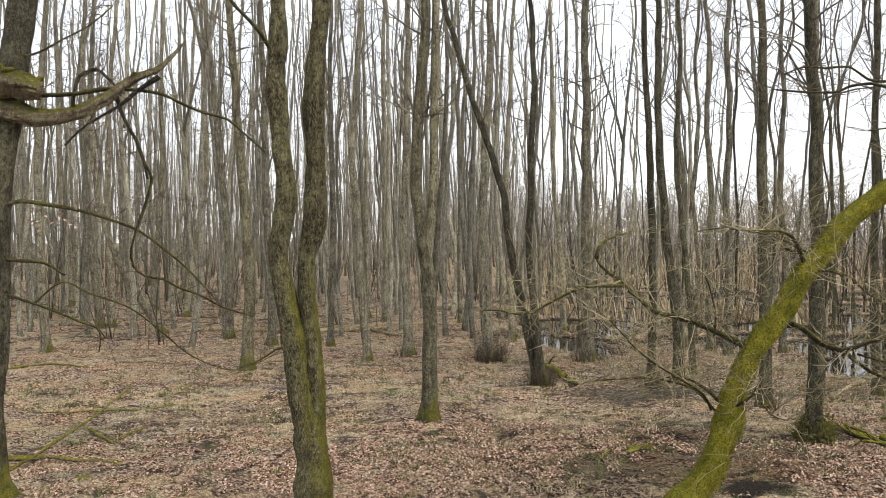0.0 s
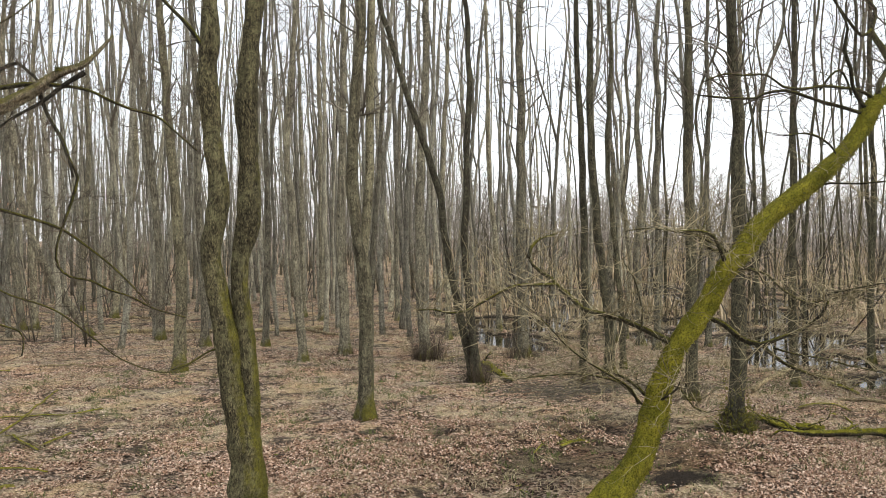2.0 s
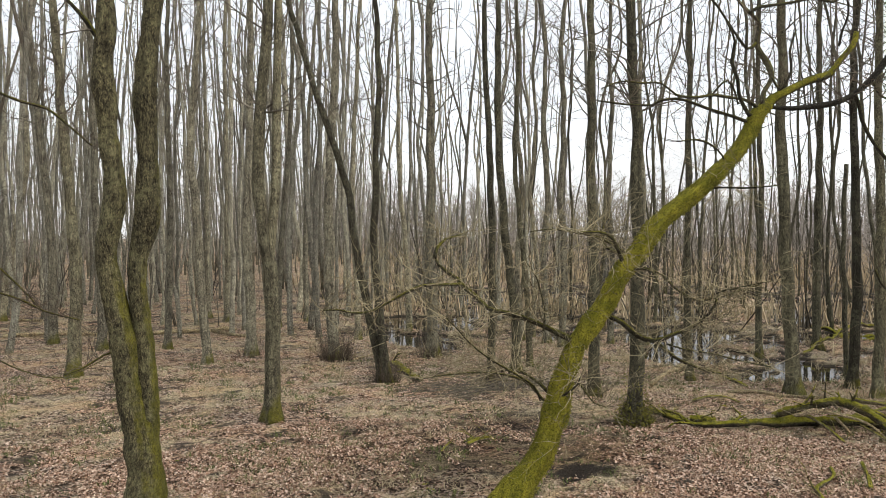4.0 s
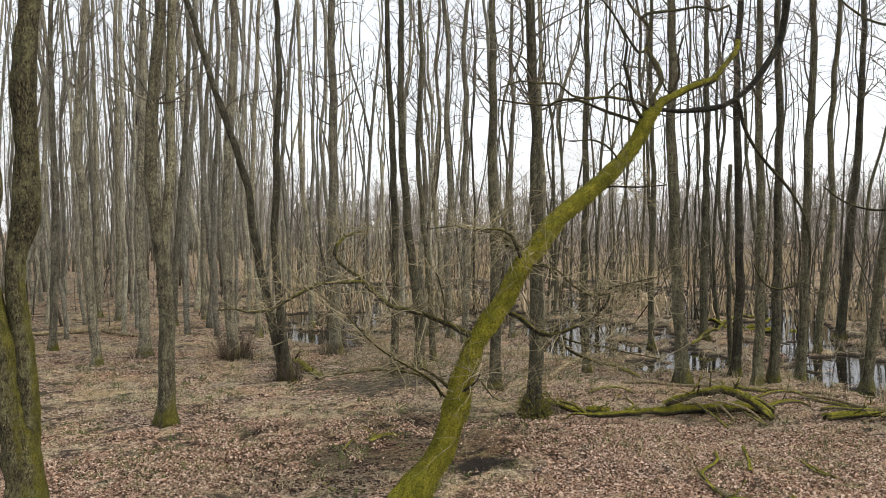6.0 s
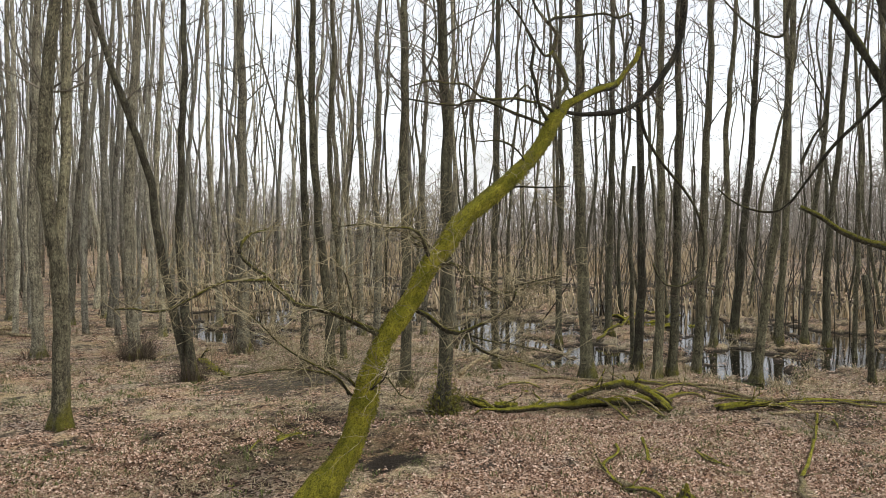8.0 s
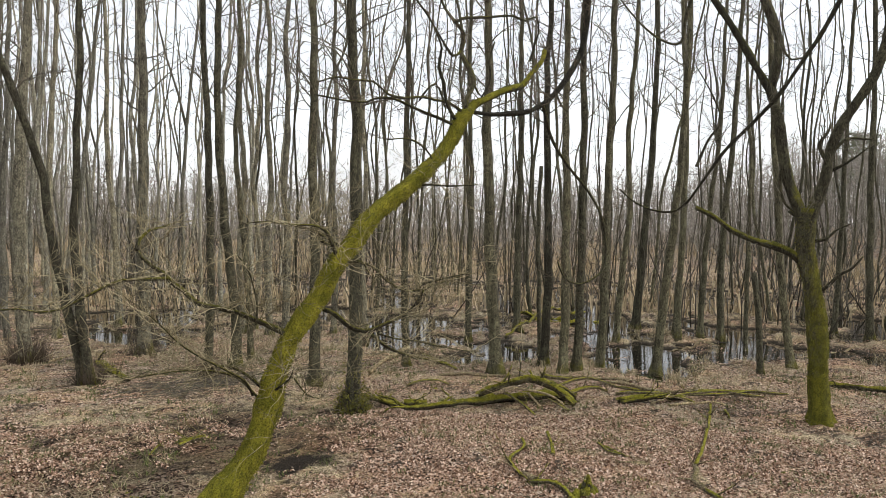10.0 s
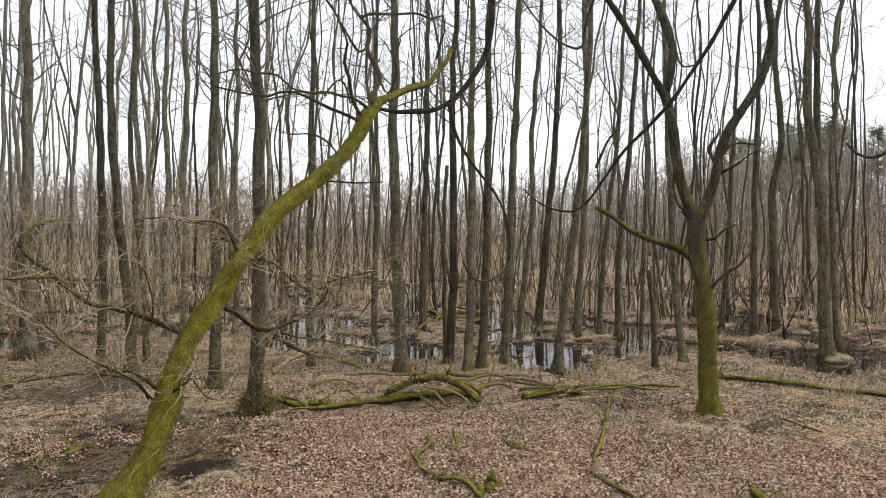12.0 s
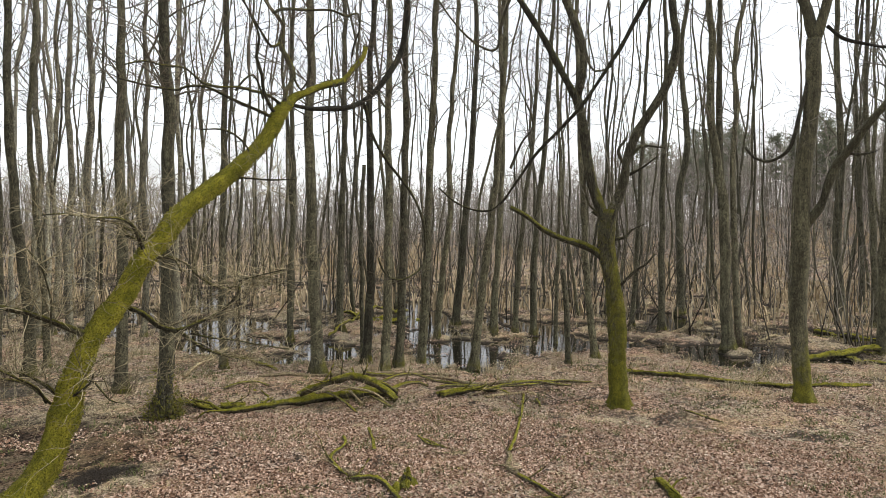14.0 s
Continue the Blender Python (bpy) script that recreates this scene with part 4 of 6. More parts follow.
limb(oak, "trunk", [(0, 0, -0.18), (-0.01, 0.01, 0.19), (-0.03, 0.05, 0.72), (-0.03, 0.06, 1.26), (-0.06, 0.09, 1.79), (-0.09, 0.15, 2.32), (-0.14, 0.23, 2.74), (-0.16, 0.27, 3.11), (-0.15, 0.26, 3.43), (-0.15, 0.24, 3.68)], 0.168, 0.138)
limb(oak, "limb", [(-0.15, 0.25, 3.38), (-0.22, 0.36, 3.68), (-0.3, 0.5, 4.07), (-0.35, 0.58, 4.55), (-0.39, 0.64, 5.08), (-0.44, 0.72, 5.51), (-0.48, 0.8, 5.85)], 0.112, 0.080)
limb(oak, "limb", [(-0.47, 0.78, 5.72), (-0.6, 0.98, 6.16), (-0.68, 1.13, 6.48), (-0.83, 1.36, 6.97), (-0.97, 1.6, 7.42), (-1.11, 1.84, 7.86), (-1.29, 2.13, 8.59)], 0.069, 0.048)
limb(oak, "limb", [(-0.47, 0.78, 5.78), (-0.42, 0.7, 6.2), (-0.41, 0.69, 6.62), (-0.48, 0.8, 7.05), (-0.56, 0.93, 7.43), (-0.64, 1.06, 7.86), (-0.71, 1.17, 8.93)], 0.085, 0.053)
limb(oak, "limb", [(-0.14, 0.24, 3.43), (-0.07, 0.12, 3.81), (-0.01, 0.01, 4.23), (0.02, -0.04, 4.65), (0.1, -0.17, 5.07), (0.22, -0.36, 5.48), (0.34, -0.56, 5.84), (0.42, -0.7, 6.35), (0.45, -0.74, 6.81), (0.41, -0.68, 7.28), (0.39, -0.64, 7.75), (0.41, -0.68, 8.77)], 0.096, 0.053)
limb(oak, "branch", [(-0.17, 0.28, 2.76), (-0.29, 0.48, 2.93), (-0.43, 0.71, 3.03), (-0.59, 0.98, 3.11), (-0.79, 1.31, 3.31), (-0.93, 1.54, 3.52), (-1.1, 1.83, 3.7)], 0.075, 0.037)
limb(oak, "branch", [(-0.19, -0.64, 7.71), (-0.34, -0.4, 7.12), (-0.49, -0.16, 6.58), (-0.66, 0.13, 6.04), (-0.84, 0.42, 5.53), (-1.05, 0.77, 5.08), (-1.25, 1.11, 4.67), (-1.44, 1.42, 4.14), (-1.58, 1.66, 3.75), (-1.71, 1.87, 3.61), (-1.88, 2.15, 3.64), (-2.05, 2.44, 3.79), (-2.19, 2.68, 4.03)], 0.043, 0.016)
limb(oak, "branch", [(-1.42, 1.58, 4.41), (-1.31, 1.41, 4.89), (-1.21, 1.23, 5.2), (-1.29, 1.37, 5.68), (-1.44, 1.61, 6.21)], 0.027, 0.008)
limb(oak, "branch", [(-0.3, 0.49, 3.64), (-0.22, 0.36, 3.54), (-0.11, 0.18, 3.68), (-0.08, 0.14, 3.91)], 0.032, 0.016)
limb(oak, "branch", [(-0.36, 0.59, 4.44), (-0.38, 0.63, 4.12), (-0.33, 0.54, 3.75), (-0.23, 0.38, 3.61)], 0.037, 0.016)
limb(oak, "branch", [(0.01, -0.01, 4.44), (-0.07, 0.11, 4.76), (0, 0, 4.97), (0.02, -0.03, 5.12)], 0.043, 0.016)
limb(oak, "branch", [(0.03, -0.04, 4.6), (0.14, -0.24, 4.84), (0.3, -0.5, 4.83), (0.38, -0.63, 4.8)], 0.037, 0.013)
limb(oak, "branch", [(0.03, -0.05, 4.31), (0.15, -0.25, 4.44), (0.25, -0.42, 4.59), (0.32, -0.53, 4.7)], 0.032, 0.011)
limb(oak, "branch", [(-0.08, 0.13, 3.12), (0, -0.01, 3.15), (0.08, -0.13, 3.3), (0.19, -0.31, 3.41)], 0.032, 0.011)
limb(oak, "branch", [(-0.01, 0.02, 2.27), (0.06, -0.11, 2.43), (0.12, -0.19, 2.54), (0.22, -0.36, 2.67), (0.3, -0.49, 2.87)], 0.037, 0.016)
limb(oak, "branch", [(-0.56, 0.93, 7.43), (-0.44, 0.73, 6.99), (-0.35, 0.58, 6.35), (-0.26, 0.43, 6.26), (-0.14, 0.23, 6.34)], 0.032, 0.016)
limb(oak, "branch", [(-1.11, 1.84, 7.86), (-1.22, 2.02, 7.28), (-1.27, 2.11, 6.74), (-1.45, 2.39, 6.81), (-1.62, 2.69, 7.1), (-1.77, 2.93, 7.44), (-1.9, 3.13, 7.78)], 0.032, 0.013)
beech = special_tree(15.68, 4.81, BEECH_LABEL)
limb(beech, "trunk", [(0.01, -0.02, -0.15), (0, 0, 0.2), (-0.02, 0.04, 0.65), (-0.03, 0.1, 1.2), (-0.04, 0.12, 1.88), (-0.03, 0.1, 2.66), (-0.03, 0.1, 3.44), (-0.03, 0.1, 4.22), (-0.02, 0.06, 5), (0, 0, 5.77), (0.01, -0.02, 6.54), (0.01, -0.02, 7.09)], 0.162, 0.140)
limb(beech, "limb", [(0.01, -0.03, 6.98), (-0.03, 0.1, 7.54), (-0.08, 0.24, 8), (-0.15, 0.45, 8.8)], 0.112, 0.073)
limb(beech, "limb", [(0.01, -0.03, 6.98), (0.05, -0.15, 7.51), (0.08, -0.24, 7.94), (0.12, -0.35, 8.79)], 0.106, 0.067)
limb(beech, "limb", [(-0.01, 0.04, 3.42), (0.02, -0.07, 3.61), (0.07, -0.21, 3.83), (0.11, -0.32, 4.27), (0.15, -0.45, 4.65), (0.23, -0.67, 4.97), (0.32, -0.93, 5.39), (0.42, -1.23, 5.8), (0.53, -1.56, 6.41), (0.67, -1.96, 7), (0.81, -2.35, 7.77)], 0.084, 0.050)
limb(beech, "branch", [(0, 0, 6.54), (-0.13, 0.07, 6.04), (-0.26, 0.14, 5.53), (-0.29, 0.24, 5.04), (-0.34, 0.38, 4.83), (-0.42, 0.62, 4.7), (-0.51, 0.87, 4.78), (-0.57, 1.04, 4.99)], 0.045, 0.028)
limb(beech, "branch", [(0.08, -0.22, 7.31), (0.17, -0.49, 7.04), (0.29, -0.85, 6.9), (0.44, -1.29, 6.79), (0.62, -1.8, 6.81)], 0.039, 0.014)
limb(beech, "branch", [(0.18, -0.54, 4.87), (0.28, -0.81, 4.81), (0.37, -1.08, 4.87)], 0.034, 0.017)
elder = special_tree(-5.76, 9.21, ELDER_LABEL, 0)
limb(elder, "trunk", [(-0.0, -0.01, -0.17), (-0.03, -0.02, 0.3), (-0.04, -0.02, 0.86), (-0.04, -0.02, 1.43), (0.01, 0.01, 2.0), (0.03, 0.02, 2.56), (0.02, 0.01, 3.14), (0.06, 0.03, 3.71), (0.11, 0.07, 4.28), (0.18, 0.11, 4.85), (0.24, 0.14, 5.44), (0.3, 0.18, 5.94), (0.36, 0.21, 6.46), (0.46, 0.27, 7.49), (0.64, 0.38, 9.29)], 0.201, 0.152)
limb(elder, "dead limb", [(-0.03, -0.11, 5.17), (0.26, -0.14, 5.18), (0.49, -0.16, 5.16), (0.66, -0.19, 5.11), (0.77, -0.21, 5.04)], 0.184, 0.056, [0.184, 0.189, 0.171, 0.129, 0.056])
limb(elder, "dead limb", [(0.01, -0.06, 4.91), (0.36, -0.01, 4.84), (0.59, 0.05, 4.78), (0.87, 0.1, 4.81), (1.1, 0.16, 4.88), (1.22, 0.21, 4.96), (1.38, 0.26, 5.08), (1.54, 0.32, 5.22), (1.7, 0.37, 5.35), (1.9, 0.43, 5.44), (1.99, 0.48, 5.51), (2.12, 0.54, 5.67), (2.29, 0.59, 5.89)], 0.142, 0.012, [0.142, 0.127, 0.11, 0.097, 0.089, 0.077, 0.069, 0.057, 0.049, 0.041, 0.033, 0.025, 0.012])
limb(elder, "branch", [(0.53, 0.09, 5.07), (0.98, 0.19, 5.11), (1.37, 0.29, 5.19), (1.76, 0.39, 5.19), (2.02, 0.49, 5.15), (2.21, 0.59, 5.06), (2.48, 0.69, 4.95), (2.76, 0.79, 4.88), (2.96, 0.89, 4.71), (3.24, 0.99, 4.45)], 0.033, 0.012)
limb(elder, "arm", [(2.0, 0.39, 5.37), (1.89, 0.36, 5.29), (1.75, 0.33, 5.18), (1.54, 0.3, 4.99), (1.41, 0.28, 4.9), (1.2, 0.25, 4.77), (1.03, 0.22, 4.64), (0.86, 0.19, 4.45)], 0.032, 0.012)
limb(elder, "arm", [(0.94, 0.24, 4.95), (0.96, 0.26, 5.17), (1.02, 0.28, 5.36), (1.11, 0.31, 5.42), (1.21, 0.33, 5.46), (1.34, 0.35, 5.35), (1.43, 0.38, 5.25), (1.48, 0.4, 5.01), (1.54, 0.42, 4.79), (1.66, 0.44, 4.57), (1.76, 0.47, 4.24), (1.8, 0.49, 4.04)], 0.025, 0.016)
limb(elder, "branch", [(1.4, 0.47, 5.17), (1.44, 0.49, 4.99), (1.52, 0.54, 4.76), (1.62, 0.6, 4.55), (1.71, 0.64, 4.26), (1.78, 0.69, 4.06), (1.71, 0.65, 3.73), (1.61, 0.59, 3.39), (1.55, 0.56, 3.12), (1.57, 0.56, 2.9), (1.69, 0.63, 2.76), (1.9, 0.76, 2.7), (2.08, 0.86, 2.58), (2.35, 1.02, 2.45), (2.62, 1.18, 2.27), (2.97, 1.39, 2.13)], 0.024, 0.010)
limb(elder, "branch", [(0.07, 0.04, 3.64), (0.39, -0.01, 3.73), (0.68, 0.05, 3.69), (0.96, 0.21, 3.64), (1.3, 0.41, 3.52), (1.62, 0.6, 3.37), (1.9, 0.76, 3.12), (2.16, 0.91, 2.85), (2.39, 1.04, 2.56), (2.59, 1.16, 2.27)], 0.028, 0.008)
limb(elder, "branch", [(0.05, 0.03, 3.01), (0.41, 0.0, 2.98), (0.67, 0.04, 2.95), (0.87, 0.15, 2.79)], 0.026, 0.013)
limb(elder, "branch", [(0.04, 0.02, 2.61), (0.4, 0.0, 2.49), (0.72, 0.07, 2.36), (1.0, 0.23, 2.19), (1.18, 0.34, 2.09), (1.22, 0.36, 1.95), (1.2, 0.35, 1.78)], 0.021, 0.008)
limb(elder, "branch", [(0.5, 0.06, 2.42), (0.83, 0.14, 2.7), (1.15, 0.21, 2.55), (1.57, 0.45, 2.34), (1.93, 0.66, 1.98), (2.25, 0.85, 1.64), (2.71, 1.12, 1.4), (3.07, 1.33, 1.48), (3.39, 1.52, 1.66)], 0.014, 0.005)
limb(elder, "branch", [(0.17, 0.1, 5.57), (0.53, 0.08, 5.59), (0.86, 0.15, 5.79), (1.18, 0.23, 6.0), (1.42, 0.37, 6.29)], 0.017, 0.008)

# alders standing on the firm ground
alder(-0.29, 13.31, 0.33, [(0.01, 0, 0.95), (0.02, 0, 1.85), (-0.07, 0, 2.95), (-0.17, 0, 3.55), (-0.21, 0, 4.64), (-0.17, 0, 5.63), (-0.09, 0, 6.52), (-0.04, 0, 7.41)], fork=(2.9, 0.16, 0.0), moss=0.9, seed=1)
alder(2.10, 16.51, 0.23, [(-0.12, 0.01, 0.64), (-0.33, 0.04, 1.63), (-0.56, 0.07, 2.87), (-0.74, 0.09, 4.12), (-1.1, 0.14, 5.43), (-1.47, 0.18, 6.49), (-1.81, 0.22, 7.74), (-2.08, 0.26, 8.63)], sprouts=22, dark=0.3, seed=2)
alder(2.22, 16.37, 0.22, [(-0.16, 0.02, 1.03), (-0.27, 0.04, 2.26), (-0.3, 0.04, 4.1), (-0.24, 0.03, 5.94), (-0.2, 0.03, 7.16), (-0.28, 0.04, 8.38)], sprouts=34, dark=0.5, seed=3)
alder(1.26, 19.76, 0.36, [(-0.11, 0.01, 1.19), (-0.15, 0.01, 2.82), (-0.17, 0.01, 4.59), (-0.05, 0, 6.5), (0.03, 0, 8.27), (0.01, 0, 9.44)], sprouts=90, seed=4)
alder(3.84, 19.66, 0.37, [(0.02, 0, 1.48), (-0.02, 0, 3.24), (-0.02, 0, 5.01), (-0.02, 0, 7.2), (-0.04, 0.01, 9.4)], sprouts=40, seed=5)
alder(-2.00, 19.89, 0.28, [(-0.12, -0.01, 1.49), (-0.21, -0.02, 3.28), (-0.39, -0.04, 5.36), (-0.36, -0.04, 6.54), (-0.23, -0.02, 8.02), (-0.14, -0.01, 9.5)], seed=6)
alder(-0.94, 20.81, 0.33, [(-0.04, 0, 1.72), (-0.12, -0.01, 3.59), (-0.04, 0, 5.61), (0.02, 0, 7.78), (0, 0, 9.79)], sprouts=14, seed=7)
alder(-4.93, 18.61, 0.35, [(0.08, 0.02, 1.34), (0.08, 0.02, 2.6), (-0.03, -0.01, 4.27), (-0.13, -0.03, 5.65), (-0.24, -0.06, 7.45), (-0.33, -0.09, 9.09)], moss=0.6, seed=8)
alder(-11.54, 21.77, 0.31, [(-0.04, -0.02, 1.06), (-0.12, -0.06, 3.02), (-0.15, -0.08, 5.29), (-0.02, -0.01, 8.54), (0.1, 0.05, 10.17)], seed=9)
alder(-9.59, 25.97, 0.33, [(-0.4, -0.15, 0.64), (-1, -0.37, 1.72), (-1.51, -0.56, 2.97), (-1.9, -0.7, 4.49), (-2.12, -0.78, 6.55)], seed=10)
alder(-3.42, 22.80, 0.24, [(0.06, 0.01, 1.59), (0.11, 0.02, 3.64), (0.07, 0.01, 6.19), (0.04, 0.01, 8.74), (0.1, 0.01, 10.44)], seed=11)
alder(-12.97, 28.52, 0.32, [(-0.13, -0.06, 1.67), (-0.29, -0.13, 3.16), (-0.4, -0.18, 5.92), (-0.23, -0.1, 9.1), (-0.11, -0.05, 12.29)], seed=12)
alder(-12.61, 28.69, 0.30, [(-0.02, -0.01, 1.66), (-0.1, -0.04, 4.87), (0.05, 0.02, 9.16), (0.25, 0.11, 12.39)], seed=13)
alder(-7.02, 24.66, 0.33, [(0.02, 0, 1.85), (-0.08, -0.02, 4.06), (-0.28, -0.08, 6.45), (-0.48, -0.14, 8.82), (-0.66, -0.19, 10.99)], seed=14)
alder(-5.30, 23.25, 0.30, [(0, 0, 1.92), (-0.14, -0.03, 4.53), (-0.18, -0.04, 7.99), (-0.25, -0.06, 10.57)], seed=15)
alder(4.18, 25.60, 0.23, [(-0.05, 0.01, 2.11), (-0.31, 0.05, 5.56), (-0.36, 0.06, 9), (-0.42, 0.07, 11.3)], seed=16)
alder(2.21, 23.56, 0.23, [(-0.03, 0, 1.85), (-0.15, 0.01, 4.5), (-0.05, 0, 7.49), (0.09, -0.01, 10.63)], seed=17)
alder(0.77, 29.31, 0.26, [(-0.03, 0, 2.64), (0.08, 0, 7.01), (0.32, -0.01, 10.72), (0.42, -0.01, 12.46)], seed=18)
alder(-0.31, 27.48, 0.27, [(0.12, 0, 2.68), (0.45, 0.01, 6.78), (0.57, 0.01, 9.85), (0.53, 0.01, 11.89)], seed=19)
alder(-2.23, 29.90, 0.29, [(0.02, 0, 2.64), (0.01, 0, 7.11), (-0.04, 0, 10.45), (0.07, 0.01, 12.67)], seed=20)
alder(-3.08, 31.71, 0.26, [(-0.05, 0, 2.61), (-0.06, -0.01, 7.35), (-0.13, -0.01, 10.89), (-0.14, -0.01, 13.25)], seed=21)
alder(-13.55, 35.50, 0.37, [(0.14, 0.05, 2.6), (0.41, 0.16, 6.6), (0.4, 0.15, 10.58), (0.53, 0.2, 14.57)], seed=22)
alder(-18.79, 38.33, 0.46, [(-0.09, -0.04, 2.59), (-0.39, -0.19, 6.87), (-0.44, -0.22, 11.13), (-0.54, -0.26, 15.36)], seed=23)
alder(-10.97, 32.19, 0.34, [(0.35, 0.12, 2.65), (0.89, 0.3, 6.29), (0.79, 0.27, 9.91), (0.73, 0.25, 13.53)], seed=24)
alder(7.73, 21.38, 0.25, [(-0.03, 0.01, 0.96), (-0.1, 0.03, 2.61), (0.02, -0.01, 4.42), (-0.1, 0.03, 6.54), (-0.04, 0.01, 8.33), (-0.11, 0.04, 9.78)], seed=70)
alder(7.92, 20.59, 0.27, [(0.02, -0.01, 1.02), (0.06, -0.02, 2.63), (-0.04, 0.02, 4.4), (0.04, -0.02, 6.48), (-0.01, 0, 8.23), (0.04, -0.01, 9.66)], seed=71)
alder(7.10, 21.92, 0.22, [(-0.04, 0.01, 0.95), (-0.12, 0.04, 2.6), (0.04, -0.01, 4.41), (-0.12, 0.04, 6.54), (-0.04, 0.01, 8.33), (-0.14, 0.04, 9.78)], seed=72)
alder(9.53, 20.77, 0.22, [(0.01, -0.01, 0.92), (0.05, -0.02, 2.62), (-0.05, 0.02, 4.47), (0.02, -0.01, 6.66), (-0.03, 0.01, 8.5), (0.01, 0, 10.01)], seed=73)
alder(10.44, 20.47, 0.21, [(-0.03, 0.01, 0.9), (-0.09, 0.05, 2.62), (0, 0, 4.5), (-0.11, 0.05, 6.72), (-0.07, 0.03, 8.59), (-0.13, 0.07, 10.1)], seed=74)
alder(7.67, 22.55, 0.19, [(0.04, -0.01, 0.86), (0.13, -0.04, 2.58), (-0.07, 0.02, 4.46), (0.11, -0.04, 6.68), (0.01, 0, 8.54), (0.11, -0.04, 10.07)], seed=75)

# alders at the edge of the water and in it
alder(4.46, 16.00, 0.22, [(0.05, -0.01, 1.36), (0.05, -0.01, 3), (0.01, 0, 4.63), (-0.06, 0.02, 6.5), (-0.12, 0.03, 8.37)], sprouts=40, seed=31)
alder(5.31, 16.77, 0.27, [(0, 0, 1.24), (-0.18, 0.05, 2.71), (-0.3, 0.09, 4.31), (-0.4, 0.12, 6.04), (-0.39, 0.12, 8.67)], seed=32)
alder(5.92, 17.52, 0.18, [(-0.08, 0.03, 1.7), (-0.24, 0.08, 3.67), (-0.37, 0.12, 5.48), (-0.29, 0.1, 7.29), (-0.31, 0.1, 8.96)], seed=33)
alder(6.12, 14.02, 0.28, [(0, 0, 1.14), (0, 0, 2.79), (-0.06, 0.03, 4.31), (-0.04, 0.02, 6.28), (-0.09, 0.04, 8.01)], sprouts=14, seed=34)
alder(5.83, 11.61, 0.31, [(0.02, -0.01, 0.86), (0.04, -0.02, 2.07), (0.06, -0.03, 3.36), (0.03, -0.02, 4.65), (-0.03, 0.02, 6.03), (-0.07, 0.04, 7.31)], sprouts=10, stump=1.0, seed=35)
alder(8.85, 15.03, 0.21, [(-0.03, 0.02, 1.27), (-0.06, 0.03, 2.99), (-0.04, 0.02, 4.7), (-0.03, 0.02, 6.66), (-0.01, 0.01, 8.61)], seed=36)
alder(10.19, 13.26, 0.33, [(-0.05, 0.04, 1.03), (-0.13, 0.1, 2.52), (-0.18, 0.13, 4), (-0.23, 0.18, 5.48), (-0.21, 0.16, 6.83), (-0.26, 0.19, 8.3)], seed=37)
alder(12.53, 17.86, 0.21, [(-0.01, 0.01, 1.79), (0.04, -0.03, 4.22), (-0.04, 0.02, 6.63), (-0.03, 0.02, 9.83)], seed=38)
alder(14.84, 18.53, 0.28, [(-0.01, 0.01, 1.69), (0.02, -0.02, 4.28), (0.03, -0.03, 6.86), (0.01, -0.01, 10.28)], seed=39)
alder(12.92, 15.05, 0.14, [(-0.04, 0.04, 1.96), (-0.06, 0.05, 3.97), (-0.04, 0.04, 4.97)], snag=True, seed=40)
alder(11.73, 13.48, 0.25, [(0.05, -0.05, 1.58), (0.05, -0.04, 3.39), (0.01, -0.01, 5.32), (-0.01, 0.01, 6.99), (0.05, -0.05, 8.51)], dark=0.4, seed=41)
alder(11.51, 12.53, 0.25, [(0.02, -0.02, 1.55), (0.03, -0.02, 3.38), (0, 0, 5.21), (0, 0, 7.02), (-0.02, 0.01, 8.23)], seed=42)
alder(11.98, 12.60, 0.25, [(0.05, -0.05, 1.4), (0.07, -0.07, 3.01), (0.06, -0.06, 4.62), (0.06, -0.06, 6.46), (0.04, -0.04, 8.29)], seed=43)
alder(13.09, 13.01, 0.27, [(0.08, -0.08, 1.57), (0.09, -0.09, 3.39), (0.12, -0.12, 5.32), (0.16, -0.15, 7.24), (0.17, -0.17, 8.51)], seed=44)
alder(13.58, 11.69, 0.25, [(0.09, -0.1, 1.31), (0.21, -0.23, 2.9), (0.31, -0.35, 4.35), (0.37, -0.42, 6.02), (0.43, -0.49, 8.15)], seed=45)
alder(16.38, 15.74, 0.24, [(0.09, -0.09, 1.83), (0.23, -0.24, 3.73), (0.2, -0.2, 5.76), (0.27, -0.27, 8.09), (0.33, -0.33, 9.63)], seed=46)
alder(19.24, 17.71, 0.33, [(0.12, -0.13, 1.99), (0.23, -0.25, 4.32), (0.35, -0.38, 6.98), (0.4, -0.43, 10.49)], seed=47)
alder(18.39, 15.26, 0.21, [(0.06, -0.07, 1.81), (0.11, -0.13, 4.21), (0.12, -0.14, 7.39), (0.08, -0.1, 9.77)], seed=48)
alder(18.90, 14.73, 0.21, [(0.04, -0.05, 1.83), (0.16, -0.2, 4.2), (0.29, -0.36, 6.53), (0.33, -0.42, 8.85)], seed=49)
alder(15.43, 10.20, 0.18, [(-0.04, 0.06, 1.04), (-0.08, 0.12, 2.01), (-0.1, 0.15, 2.32)], snag=True, seed=50)
alder(16.73, 10.27, 0.22, [(-0.09, 0.14, 1.08), (-0.15, 0.23, 2.25), (-0.22, 0.35, 4.14), (-0.31, 0.48, 6.33), (-0.38, 0.59, 9.23)], seed=51)
alder(21.00, 8.63, 0.38, [(-0.06, 0.14, 1.25), (-0.08, 0.18, 2.69), (-0.12, 0.28, 4.29), (-0.21, 0.48, 5.73), (-0.28, 0.65, 7.02), (-0.26, 0.6, 8.61), (-0.33, 0.76, 9.9)], fork=(4.4, 0.5, 0.35), seed=52)
